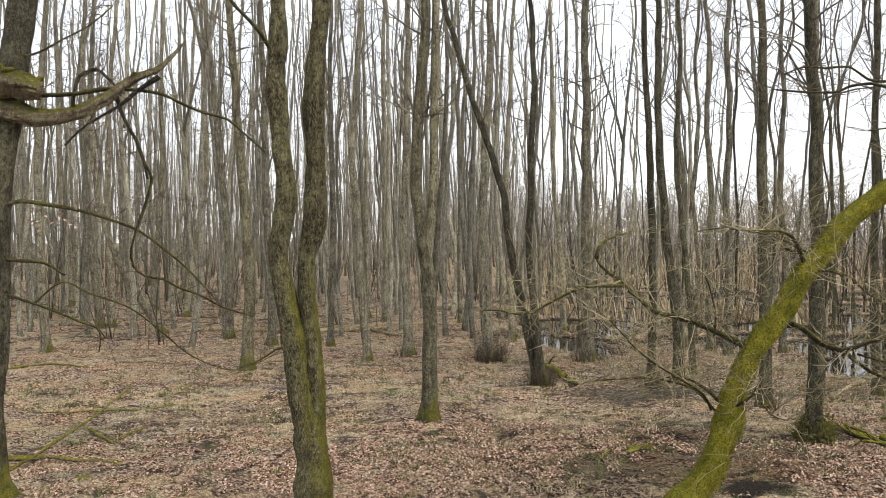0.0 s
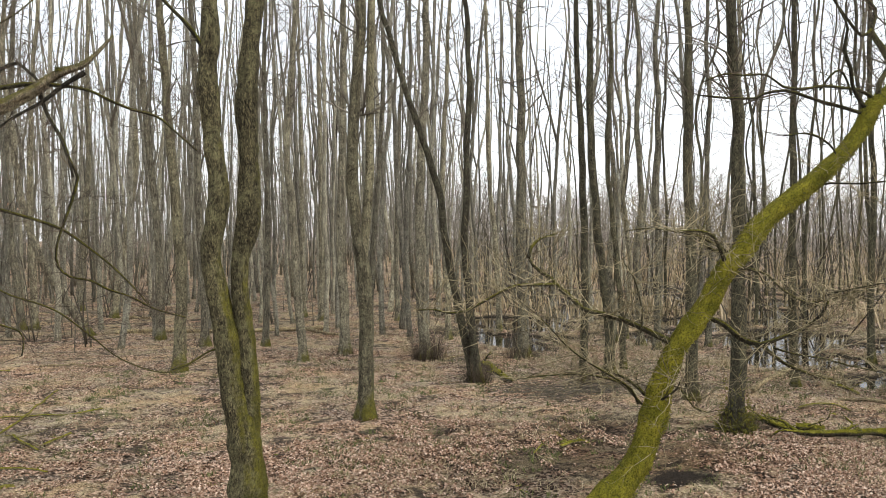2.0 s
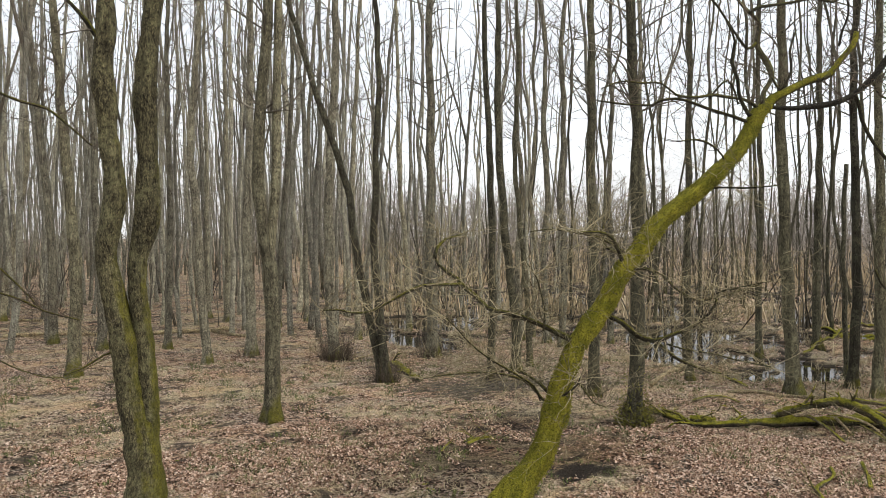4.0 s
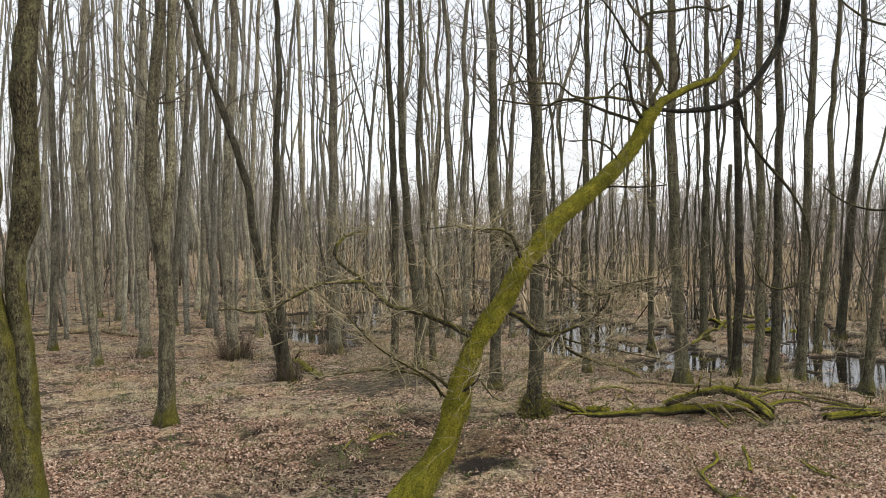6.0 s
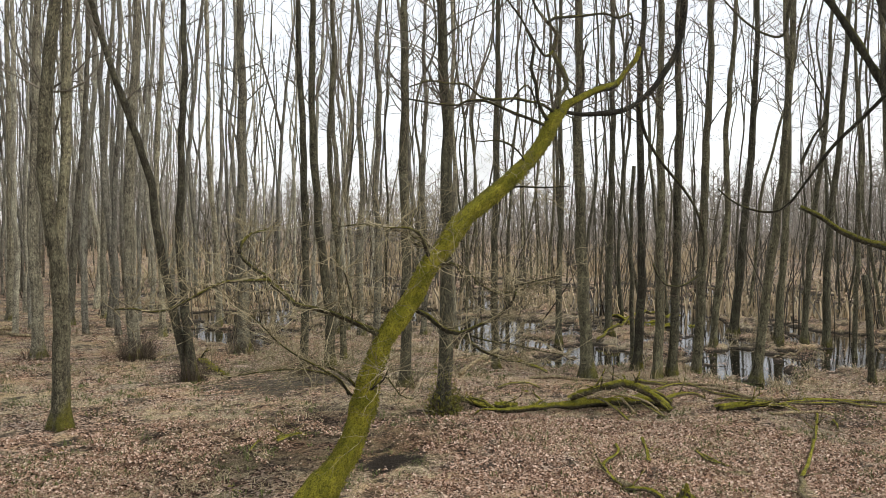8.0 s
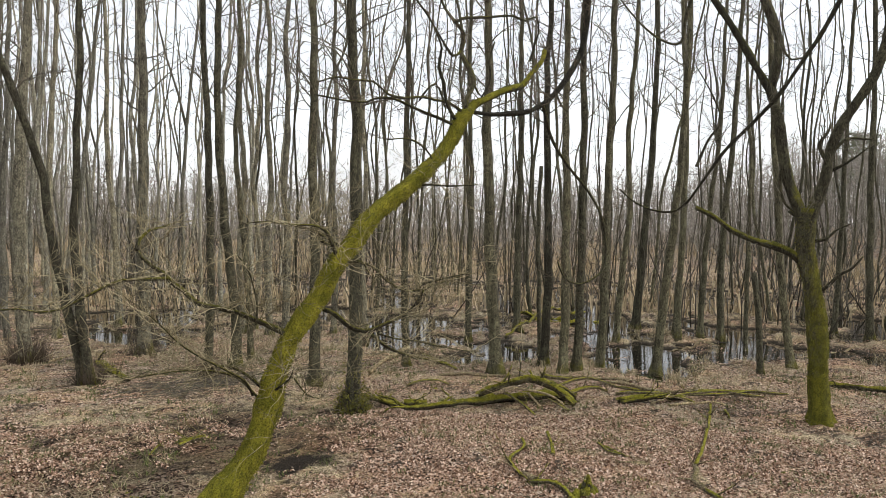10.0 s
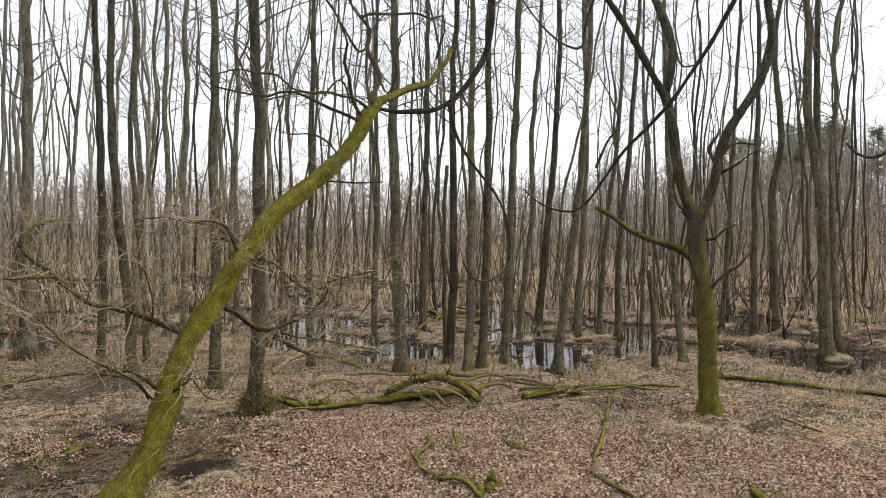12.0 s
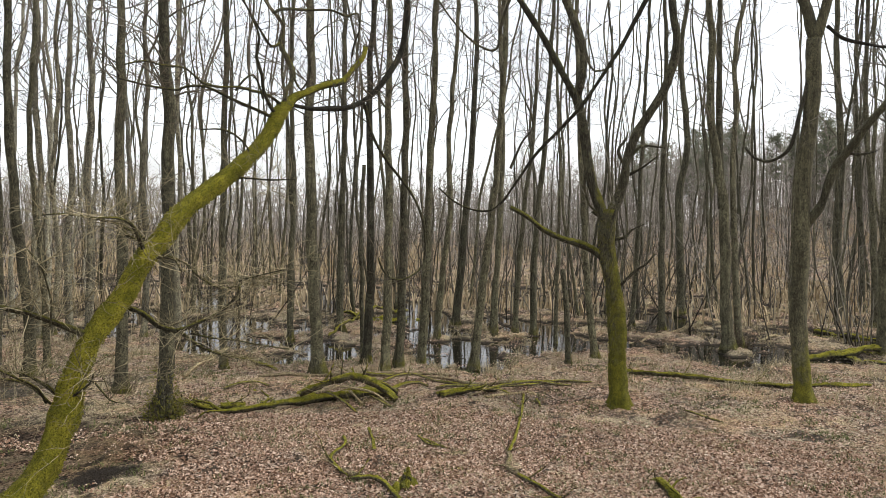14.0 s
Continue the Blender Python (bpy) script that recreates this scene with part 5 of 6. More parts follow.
alder(21.47, 8.51, 0.24, [(-0.06, 0.13, 0.9), (-0.09, 0.21, 2.2), (-0.12, 0.28, 3.82), (-0.14, 0.34, 5.44), (-0.12, 0.29, 7.05), (-0.15, 0.35, 8.66), (-0.06, 0.13, 9.92)], sprouts=30, moss=0.9, seed=53)
alder(19.56, 14.50, 0.26, [(-0.01, 0.01, 1.6), (0.01, -0.02, 3.79), (0.15, -0.2, 6.16), (0.23, -0.3, 8.87), (0.27, -0.34, 10.67)], seed=54)
alder(18.06, 14.87, 0.23, [(0.01, -0.01, 1.28), (0.06, -0.07, 3.05), (0.1, -0.12, 5.17), (0.05, -0.06, 7.8), (-0.01, 0.01, 10.42)], seed=55)
alder(22.93, 11.78, 0.26, [(-0.03, 0.06, 1.63), (-0.04, 0.07, 3.87), (-0.03, 0.06, 6.29), (-0.04, 0.08, 9.06), (-0.08, 0.15, 10.91)], seed=56)
alder(29.10, 14.31, 0.40, [(-0.02, 0.04, 1.94), (-0.09, 0.17, 4.73), (0.04, -0.08, 7.04), (-0.1, 0.19, 10.51), (-0.02, 0.04, 12.8)], seed=57)
alder(32.66, 9.26, 0.45, [(-0.05, 0.16, 1.85), (-0.08, 0.25, 4.1), (-0.06, 0.21, 7.03), (-0.13, 0.44, 10.41), (-0.14, 0.46, 12.64)], seed=58)
alder(30.03, 7.38, 0.28, [(-0.02, 0.07, 2.02), (-0.06, 0.22, 4.64), (-0.12, 0.46, 7.67), (-0.14, 0.51, 11.68)], seed=59)
alder(36.39, 9.57, 0.30, [(-0.03, 0.1, 2.47), (-0.08, 0.28, 6.17), (-0.14, 0.5, 9.87), (-0.15, 0.52, 13.55)], seed=60)
alder(24.05, 5.56, 0.42, [(0, 0.01, 1), (-0.01, 0.02, 3.08), (-0.01, 0.04, 5.79), (-0.01, 0.04, 8.32), (0, 0.01, 9.9)], seed=61)
alder(24.18, 13.66, 0.22, [(0.05, -0.08, 1.88), (0.09, -0.16, 4.52), (0.14, -0.23, 7.54), (0.19, -0.33, 11.53)], seed=62)
alder(18.77, 13.03, 0.15, [(-0.02, 0.02, 1.37), (0.01, -0.02, 3.43), (0, 0, 5.98), (-0.09, 0.13, 8.53)], seed=63)

# fallen wood
fallen("fallen_log", 6.63, 11.09, [(0.0, 0.0, 0.06), (0.32, -0.13, 0.08), (0.69, -0.18, 0.1), (1.17, -0.19, 0.1), (1.64, -0.24, 0.11), (2.21, -0.36, 0.11), (2.71, -0.59, 0.11), (3.15, -0.91, 0.1)], 0.06, 0.12, moss=0.8)
fallen("fallen_bough", 8.05, 10.90, [(0.0, 0.0, 0.23), (0.16, -0.13, 0.33), (0.38, -0.26, 0.41), (0.64, -0.39, 0.48), (0.8, -0.52, 0.52), (1.01, -0.65, 0.44), (1.17, -0.79, 0.32), (1.3, -0.92, 0.19), (1.41, -1.05, 0.04)], 0.06, 0.095, moss=0.75)
fallen("fallen_bough", 8.71, 10.70, [(0.0, 0.0, 0.46), (0.26, -0.15, 0.5), (0.41, -0.3, 0.46), (0.6, -0.45, 0.36), (0.79, -0.6, 0.26), (0.87, -0.75, 0.14)], 0.03, 0.05, moss=0.75)
fallen("fallen_branch", 8.50, 10.90, [(0.0, 0.0, 0.24), (-0.01, -0.37, 0.23), (-0.03, -0.73, 0.17), (0.0, -1.1, 0.01)], 0.045, 0.03, moss=0.45)
fallen("fallen_branch", 6.74, 11.38, [(0.0, 0.0, 0.09), (0.18, -0.08, 0.1), (0.41, -0.08, 0.06)], 0.075, 0.06, moss=0.9)
fallen("fallen_branch", 6.51, 11.91, [(0.0, 0.0, 0.05), (0.04, -0.35, 0.06), (0.16, -0.44, 0.04)], 0.06, 0.05, moss=0.9)
fallen("fallen_branch", 8.80, 13.48, [(0.0, 0.0, 0.05), (0.58, -0.23, 0.06), (1.23, -0.6, 0.06), (1.94, -1.31, 0.07), (2.55, -1.73, 0.07), (3.23, -2.54, 0.05)], 0.045, 0.04, moss=0.1)
fallen("fallen_branch", 9.50, 10.06, [(0.0, 0.0, 0.2), (0.39, 0.05, 0.25), (0.8, 0.12, 0.2), (1.13, 0.15, 0.1)], 0.05, 0.04, moss=0.7)
fallen("fallen_branch", 10.61, 12.10, [(0.0, 0.0, 0.12), (0.02, -0.45, 0.14), (0.24, -0.65, 0.1)], 0.05, 0.04, moss=0.9)
fallen("fallen_branch", 10.34, 9.60, [(0.0, 0.0, 0.06), (0.38, -0.07, 0.1), (0.82, -0.19, 0.12), (1.46, -0.21, 0.08)], 0.075, 0.06, moss=0.7)
fallen("fallen_branch", 10.92, 10.50, [(0.0, 0.0, 0.2), (0.35, -0.21, 0.16), (0.64, -0.66, 0.12), (1.17, -1.01, 0.14), (1.26, -1.16, 0.2)], 0.035, 0.05, moss=0.2)
fallen("fallen_branch", 11.61, 9.51, [(0.0, 0.0, 0.08), (0.63, -0.2, 0.14), (1.03, -0.45, 0.16), (1.25, -0.71, 0.12), (1.59, -0.94, 0.06)], 0.05, 0.03, moss=0.7)
fallen("fallen_branch", 11.98, 9.39, [(0.0, 0.0, 0.1), (0.63, -0.36, 0.12), (1.34, -0.53, 0.1), (1.85, -0.93, 0.06)], 0.04, 0.025, moss=0.4)
fallen("fallen_branch", 11.94, 8.82, [(0.0, 0.0, 0.05), (-1.13, -0.87, 0.05), (-2.25, -1.67, 0.05), (-2.93, -2.13, 0.05), (-3.34, -2.4, 0.05)], 0.03, 0.042, moss=0.8)
fallen("fallen_branch", 8.60, 6.42, [(0.0, 0.0, 0.05), (-0.35, -0.3, 0.06), (-0.64, -0.5, 0.06), (-0.76, -0.71, 0.05), (-0.83, -0.89, 0.04)], 0.045, 0.055, moss=0.15)
fallen("fallen_branch", 7.77, 5.57, [(0.0, 0.0, 0.05), (-0.15, -0.28, 0.05), (-0.19, -0.49, 0.05), (-0.27, -0.86, 0.04)], 0.05, 0.04, moss=0.8)
fallen("fallen_branch", 7.24, 8.57, [(0.0, 0.0, 0.05), (-0.2, -0.31, 0.06), (-0.53, -0.56, 0.06), (-0.81, -0.76, 0.06), (-0.93, -1.0, 0.05), (-1.02, -1.29, 0.04)], 0.028, 0.042, moss=0.8)
fallen("fallen_branch", 6.27, 7.34, [(0.0, 0.0, 0.03), (0.03, -0.19, 0.03), (0.08, -0.37, 0.03)], 0.05, 0.035, moss=0.1)
fallen("fallen_branch", 6.17, 7.03, [(0.0, 0.0, 0.05), (0.14, -0.21, 0.07), (0.15, -0.42, 0.06), (0.06, -0.7, 0.05), (-0.04, -0.97, 0.05), (-0.19, -1.25, 0.03)], 0.035, 0.045, moss=0.75)
fallen("fallen_branch", 7.86, 8.73, [(0.0, 0.0, 0.04), (-0.27, -0.41, 0.04), (-0.69, -0.95, 0.04)], 0.024, 0.022, moss=0.7)
fallen("fallen_branch", 8.70, 10.27, [(0, 0, 0.3), (-0.02, -0.26, 0.2), (0.12, -0.22, 0.05)], 0.036, 0.026, moss=0.3)
fallen("fallen_branch", 9.16, 10.16, [(0, 0, 0.32), (0.53, 0.12, 0.36), (1.08, 0.24, 0.36), (1.34, 0.11, 0.3), (1.6, -0.04, 0.22)], 0.037, 0.028, moss=0.7)
fallen("fallen_branch", 7.56, 12.70, [(0, 0, 0.06), (0.37, 0, 0.12), (0.62, -0.11, 0.15), (0.76, -0.37, 0.08)], 0.044, 0.023, moss=0.8)
fallen("fallen_branch", 6.60, 11.75, [(0, 0, 0.03), (-0.16, 0.32, 0.06), (-0.21, 0.48, 0.1)], 0.035, 0.061, moss=0.9)
fallen("fallen_branch", 10.58, 9.94, [(0, 0, 0.1), (0.28, -0.2, 0.16), (0.63, -0.48, 0.18), (1.09, -0.67, 0.1), (1.23, -0.93, 0.03)], 0.045, 0.028, moss=0.7)
fallen("fallen_branch", 11.19, 9.16, [(0, 0, 0.03), (0.31, -0.17, 0.08), (0.7, -0.36, 0.1), (0.97, -0.5, 0.04)], 0.039, 0.023, moss=0.3)
fallen("fallen_branch", 10.97, 9.41, [(0, 0, 0.02), (0.2, -0.12, 0.1), (0.5, -0.03, 0.18)], 0.028, 0.017, moss=0.1)
fallen("fallen_branch", 11.08, 10.51, [(0, 0, 0.1), (0.51, -0.49, 0.06), (0.98, -0.85, 0.1), (1.54, -1.16, 0.12), (2.13, -1.54, 0.1), (2.78, -1.96, 0.03)], 0.041, 0.024, moss=0.4)
fallen("fallen_branch", 15.41, 8.96, [(0, 0, 0.08), (0.2, -0.84, 0.07), (0.55, -1.49, 0.07), (0.74, -2.19, 0.06), (1.04, -2.94, 0.06), (1.41, -3.51, 0.05), (2.08, -4.1, 0.05), (2.79, -4.67, 0.03)], 0.066, 0.049, moss=0.8)
fallen("fallen_branch", 9.12, 9.62, [(0, 0, 0.02), (-0.14, 0.15, 0.14), (-0.27, 0.28, 0.24)], 0.041, 0.020, moss=0.4)
fallen("fallen_branch", 7.96, 8.83, [(0, 0, 0.02), (-0.36, -0.54, 0.03), (-0.75, -1.06, 0.03)], 0.028, 0.016, moss=0.8)
fallen("fallen_branch", 11.87, 8.44, [(0, 0, 0.03), (-0.45, -0.43, 0.03)], 0.039, 0.016, moss=0.9)
fallen("fallen_branch", 8.96, 4.21, [(0, 0, 0.06), (-0.22, -0.25, 0.06), (-0.54, -0.64, 0.05)], 0.073, 0.047, moss=0.9)
fallen("fallen_branch", 13.03, 5.96, [(0, 0, 0.02), (-0.13, -0.39, 0.03), (-0.26, -0.86, 0.03)], 0.031, 0.015, moss=0.6)
fallen("fallen_branch", 7.78, 6.97, [(0, 0, 0.02), (0.08, -0.12, 0.03), (0.28, -0.2, 0.04)], 0.028, 0.024, moss=0.2)
fallen("fallen_branch", 8.13, 7.72, [(0, 0, 0.03), (-0.05, -0.24, 0.03), (-0.07, -0.55, 0.03)], 0.030, 0.017, moss=0.6)
fallen("fallen_log", 21.68, 6.83, [(0, 0, 0.12), (0.81, -0.54, 0.15), (1.66, -1.01, 0.2), (2.65, -1.29, 0.2)], 0.124, 0.105, moss=0.7)
fallen("fallen_branch", 22.62, 6.05, [(0, 0, 0.12), (-0.77, -0.64, 0.1), (-0.94, -1.08, 0.06), (-1.82, -1.79, 0.05)], 0.078, 0.054, moss=0.4)
fallen("fallen_branch", 23.75, 11.85, [(0, 0, 0), (1.51, 0.25, 0.05), (3.39, 0.64, 0.1)], 0.067, 0.096, moss=0.1)
fallen("leaning_pole", 13.71, 17.61, [(0, 0, 0.1), (1.02, 0.52, 0.35), (2.38, 1.39, 0.45), (4.05, 1.99, 0.5), (5.48, 2.48, 0.45)], 0.049, 0.079, moss=0.8)
fallen("fallen_log", 16.81, 20.15, [(0, 0, 0.1), (1.1, -0.12, 0.12), (2.9, -0.32, 0.1)], 0.086, 0.069, moss=0.6)
fallen("fallen_branch", 9.89, 15.73, [(0, 0, 0.03), (-0.16, -0.89, 0.05), (-0.27, -1.69, 0.04)], 0.056, 0.032, moss=0.8)
fallen("fallen_branch", 2.90, 16.23, [(0, 0, 0.06), (-0.19, 0.71, 0.1), (-0.4, 1.44, 0.2)], 0.062, 0.086, moss=0.8)
fallen("fallen_branch", 7.53, 14.34, [(0, 0, 0.1), (0.32, 0.08, 0.25), (0.72, 0.17, 0.4), (1.31, 0.54, 0.5)], 0.068, 0.033, moss=0.1)
fallen("fallen_branch", 6.56, 12.13, [(0, 0, 0.05), (0.06, -0.22, 0.05), (0.17, -0.46, 0.03)], 0.048, 0.041, moss=0.9)
fallen("fallen_branch", 2.67, 10.80, [(0, 0, 0.05), (0.2, 0.18, 0.07), (0.43, 0.19, 0.08)], 0.048, 0.036, moss=0.8)
fallen("fallen_branch", 2.22, 10.61, [(0, 0, 0.03), (0.21, 0.37, 0.04), (0.26, 0.31, 0.03)], 0.025, 0.022, moss=0.9)
fallen("fallen_branch", 2.25, 10.54, [(0, 0, 0.03), (0.06, -0.3, 0.03), (0.14, -0.5, 0.03)], 0.025, 0.020, moss=0.1)
fallen("fallen_branch", 8.18, 7.90, [(0, 0, 0.04), (-0.21, -0.42, 0.05), (-0.08, -0.62, 0.03)], 0.033, 0.019, moss=0.4)
fallen("fallen_branch", 7.73, 7.02, [(0, 0, 0.03), (0.13, -0.13, 0.04), (0.36, -0.15, 0.03)], 0.026, 0.022, moss=0.3)
fallen("fallen_branch", -6.51, 10.76, [(0, 0, 0.04), (0.48, 0.1, 0.05), (1.06, -0.06, 0.05), (1.48, -0.09, 0.04), (1.84, -0.25, 0.03)], 0.037, 0.024, moss=0.5)
fallen("fallen_branch", -6.15, 10.26, [(0, 0, 0.03), (0.05, 0.57, 0.08), (0.06, 1.37, 0.12), (-0.05, 2.56, 0.15), (-0.37, 4.18, 0.1), (-0.69, 6.05, 0.05)], 0.028, 0.025, moss=0.6)
fallen("fallen_branch", -7.57, 13.81, [(0, 0, 0.03), (0.55, 0.03, 0.04), (1.06, 0.29, 0.04), (1.79, 0.32, 0.03), (2.25, 0.78, 0.02)], 0.026, 0.022, moss=0.6)
fallen("fallen_branch", -6.05, 12.54, [(0, 0, 0.05), (0.43, -0.52, 0.05), (0.75, -0.83, 0.03)], 0.038, 0.027, moss=0.9)
fallen("fallen_branch", -5.32, 11.97, [(0, 0, 0.03), (0.11, 0.24, 0.06), (0.21, 0.53, 0.08)], 0.037, 0.024, moss=0.9)
fallen("fallen_branch", -6.24, 12.74, [(0, 0, 0.06), (0.65, -0.58, 0.05), (1.25, -1.24, 0.04), (1.59, -1.55, 0.02)], 0.024, 0.013, moss=0.1)
fallen("fallen_branch", -4.32, 11.03, [(0, 0, 0.03), (0.2, -0.15, 0.03), (0.41, -0.32, 0.02)], 0.021, 0.012, moss=0.3)
fallen("fallen_branch", -10.94, 18.57, [(0, 0, 0.03), (0.31, 0.45, 0.05), (0.78, 0.77, 0.05), (1.97, 0.25, 0.03)], 0.042, 0.028, moss=0.4)
fallen("fallen_log", -8.83, 25.91, [(0, 0, 0.08), (1.59, 0.57, 0.08), (4.37, 0.59, 0.08), (7.11, 1.13, 0.06)], 0.078, 0.061, moss=0.2)
fallen("fallen_branch", -2.47, 26.40, [(0, 0, 0.1), (0.72, -1.76, 0.1), (1.19, -1.97, 0.05)], 0.069, 0.046, moss=0.1)
fallen("fallen_branch", -20.16, 34.30, [(0, 0, 0.1), (1.48, 0.12, 0.08), (2.95, 0.79, 0.06)], 0.077, 0.066, moss=0.3)

# moss on the ground
moss_patch(9.54, 5.70, 0.12)
moss_patch(8.42, 6.71, 0.08)
moss_patch(9.25, 5.90, 0.07)
moss_patch(-4.97, 10.00, 0.19)
moss_patch(-2.31, 9.82, 0.10)
moss_patch(1.72, 9.23, 0.18)
moss_patch(2.85, 11.21, 0.21)
moss_patch(3.11, 11.23, 0.17)
moss_patch(8.46, 6.81, 0.09)
moss_patch(7.42, 6.38, 0.09)
moss_patch(6.94, 8.41, 0.05)
moss_patch(11.06, 5.16, 0.07)
moss_patch(8.01, 12.39, 0.10)
moss_patch(4.17, 11.79, 0.07)
moss_patch(0.96, 11.13, 0.09)
moss_patch(-0.27, 11.79, 0.07)
moss_patch(-1.58, 10.99, 0.08)
moss_patch(1.73, 9.09, 0.17)
mossy_stump(6.42, 6.31, 0.2)

# wood lying in the swamp
fallen("fallen_branch", 24.34, 9.31, [(0, 0, 0.05), (1.46, -0.43, 0.08), (3.56, -0.71, 0.05)], 0.054, 0.039, moss=0.1)
fallen("fallen_branch", 29.50, 12.09, [(0, 0, 0.1), (1.9, -0.47, 0.15), (3.71, -0.71, 0.1)], 0.067, 0.048, moss=0.1)
fallen("fallen_branch", 24.60, 27.31, [(0, 0, 0.3), (2.99, 0.28, 0.5), (5.5, -1.03, 0.3)], 0.069, 0.060, moss=0.1)
fallen("fallen_branch", 16.76, 13.94, [(0, 0, 0.05), (1.06, 0.08, 0.08), (2.18, 0.09, 0.05)], 0.041, 0.027, moss=0.1)
fallen("fallen_branch", 19.97, 12.72, [(0, 0, 0.1), (0.3, -1.02, 0.08), (1.59, -1.25, 0.06)], 0.044, 0.036, moss=0.2)
fallen("fallen_log", 28.24, 8.81, [(0, 0, 0.1), (-0.4, -1.22, 0.1), (-0.44, -2.26, 0.08)], 0.090, 0.065, moss=0.7)
fallen("fallen_branch", 18.16, 22.98, [(0, 0, 0.15), (0.44, -1.52, 0.12), (2.37, -1.99, 0.1)], 0.077, 0.056, moss=0.5)
fallen("fallen_branch", -10.37, 31.34, [(0, 0, 0.06), (0.52, 0.2, 0.06), (1.23, -0.43, 0.05)], 0.070, 0.069, moss=0.1)
fallen("fallen_branch", -8.67, 19.77, [(0, 0, 0.03), (0.85, 0.09, 0.04), (2.04, -0.35, 0.03)], 0.037, 0.029, moss=0.1)
fallen("fallen_branch", 1.68, 19.50, [(0, 0, 0.04), (0.59, 0.67, 0.05), (0.84, 0.92, 0.04)], 0.029, 0.023, moss=0.1)
fallen("fallen_branch", 8.18, 10.57, [(0, 0, 0.3), (0.4, -0.14, 0.36), (0.62, -0.53, 0.34), (0.82, -0.74, 0.22), (0.97, -0.84, 0.06)], 0.041, 0.026, moss=0.2)


# ---- the stand of alders behind ----
def stand_tree(seed, darker=False):
    """One tall bare alder with trunk and crown, to be repeated."""
    rng = random.Random(seed)
    tree = tagged(new("alder_tree"), "thin crooked alder with damp brown-grey trunk" if darker else "tall bare alder with straight grey trunk", "tree", "alders of the stand")
    tall = rng.uniform(15, 20)
    pts = [Vector((0, 0, -0.15))]
    lean = Vector((rng.gauss(0, 0.035), rng.gauss(0, 0.035), 1))
    k, bend = 8, 0.21 if darker else 0.17
    for i in range(k):
        pts.append(pts[-1] + lean * (tall / k) + Vector((rng.gauss(0, bend), rng.gauss(0, bend), 0)))
    line, share = spine(pts, 0.4)
    line = [p + Vector((noise.noise(Vector((p.z * 0.8, seed, 0))), noise.noise(Vector((p.z * 0.8, seed, 5.5))), 0)) * 0.07 for p in line]
    r = rng.uniform(0.05, 0.085) if darker else rng.uniform(0.07, 0.115)
    s = Shape()
    tube(s, line, taper(share, r, 0.025), 8, 0.1, seed, 0.5)
    part("trunk", s, ALDER_MID if darker else STAND_BARK, tree)
    c = crown(rng, line, share, r, 3.0, 28, 2.0, 1, 0.1)
    if rng.random() < 0.5:
        i = int(len(line) * rng.uniform(0.3, 0.5))
        d = Vector((rng.gauss(0, 0.25), rng.gauss(0, 0.25), 1))
        fork = [line[i]]
        for _ in range(6):
            d = (d + Vector((rng.gauss(0, 0.08), rng.gauss(0, 0.08), 0.15))).normalized()
            fork.append(fork[-1] + d * 1.4)
        tube(c, fork, [r * 0.55 * (1 - j / 8) for j in range(7)], 6)
        for p in fork[2:]:
            twig(c, rng, p, Vector((rng.gauss(0, 1), rng.gauss(0, 1), 0.8)), 1.6, r * 0.2, 1)
    part("crown", c, TWIG, tree)["kind"] = "stuff"
    return tree


KEPT = [(o.location.x, o.location.y) for o in scene.objects if o.name.startswith(("alder_tree", "tree"))]
rng = random.Random(77)
models = [stand_tree(100 + i, i >= 6) for i in range(12)]
STAND = []
tries = 0
while len(STAND) < 290 and tries < 20000:
    tries += 1
    az = rng.uniform(-40, 84)
    dist = math.sqrt(rng.uniform(24 ** 2, 48 ** 2))
    if az > 8 and dist < 29:
        continue
    if az > 14 and rng.random() < 0.58:
        continue
    x, y = dist * math.sin(radians(az)), dist * math.cos(radians(az))
    if any((x - a) ** 2 + (y - b) ** 2 < 1.1 for a, b in KEPT + STAND):
        continue
    STAND.append((x, y))
placed = set()
for x, y in STAND:
    size = rng.uniform(0.75, 1.2)
    m = pose(x, y, floor_z(x, y), 0, 0, rng.uniform(0, 360)) @ Matrix.Diagonal((size * rng.uniform(0.8, 1.15), size * rng.uniform(0.8, 1.15), size, 1))
    # further right the darker, thinner models are used
    i = rng.randrange(6) + (6 if math.degrees(math.atan2(x, y)) + rng.gauss(0, 4) > 18 else 0)
    if i in placed:
        copy_thing(models[i], m)
    else:
        models[i].matrix_basis = m
        placed.add(i)


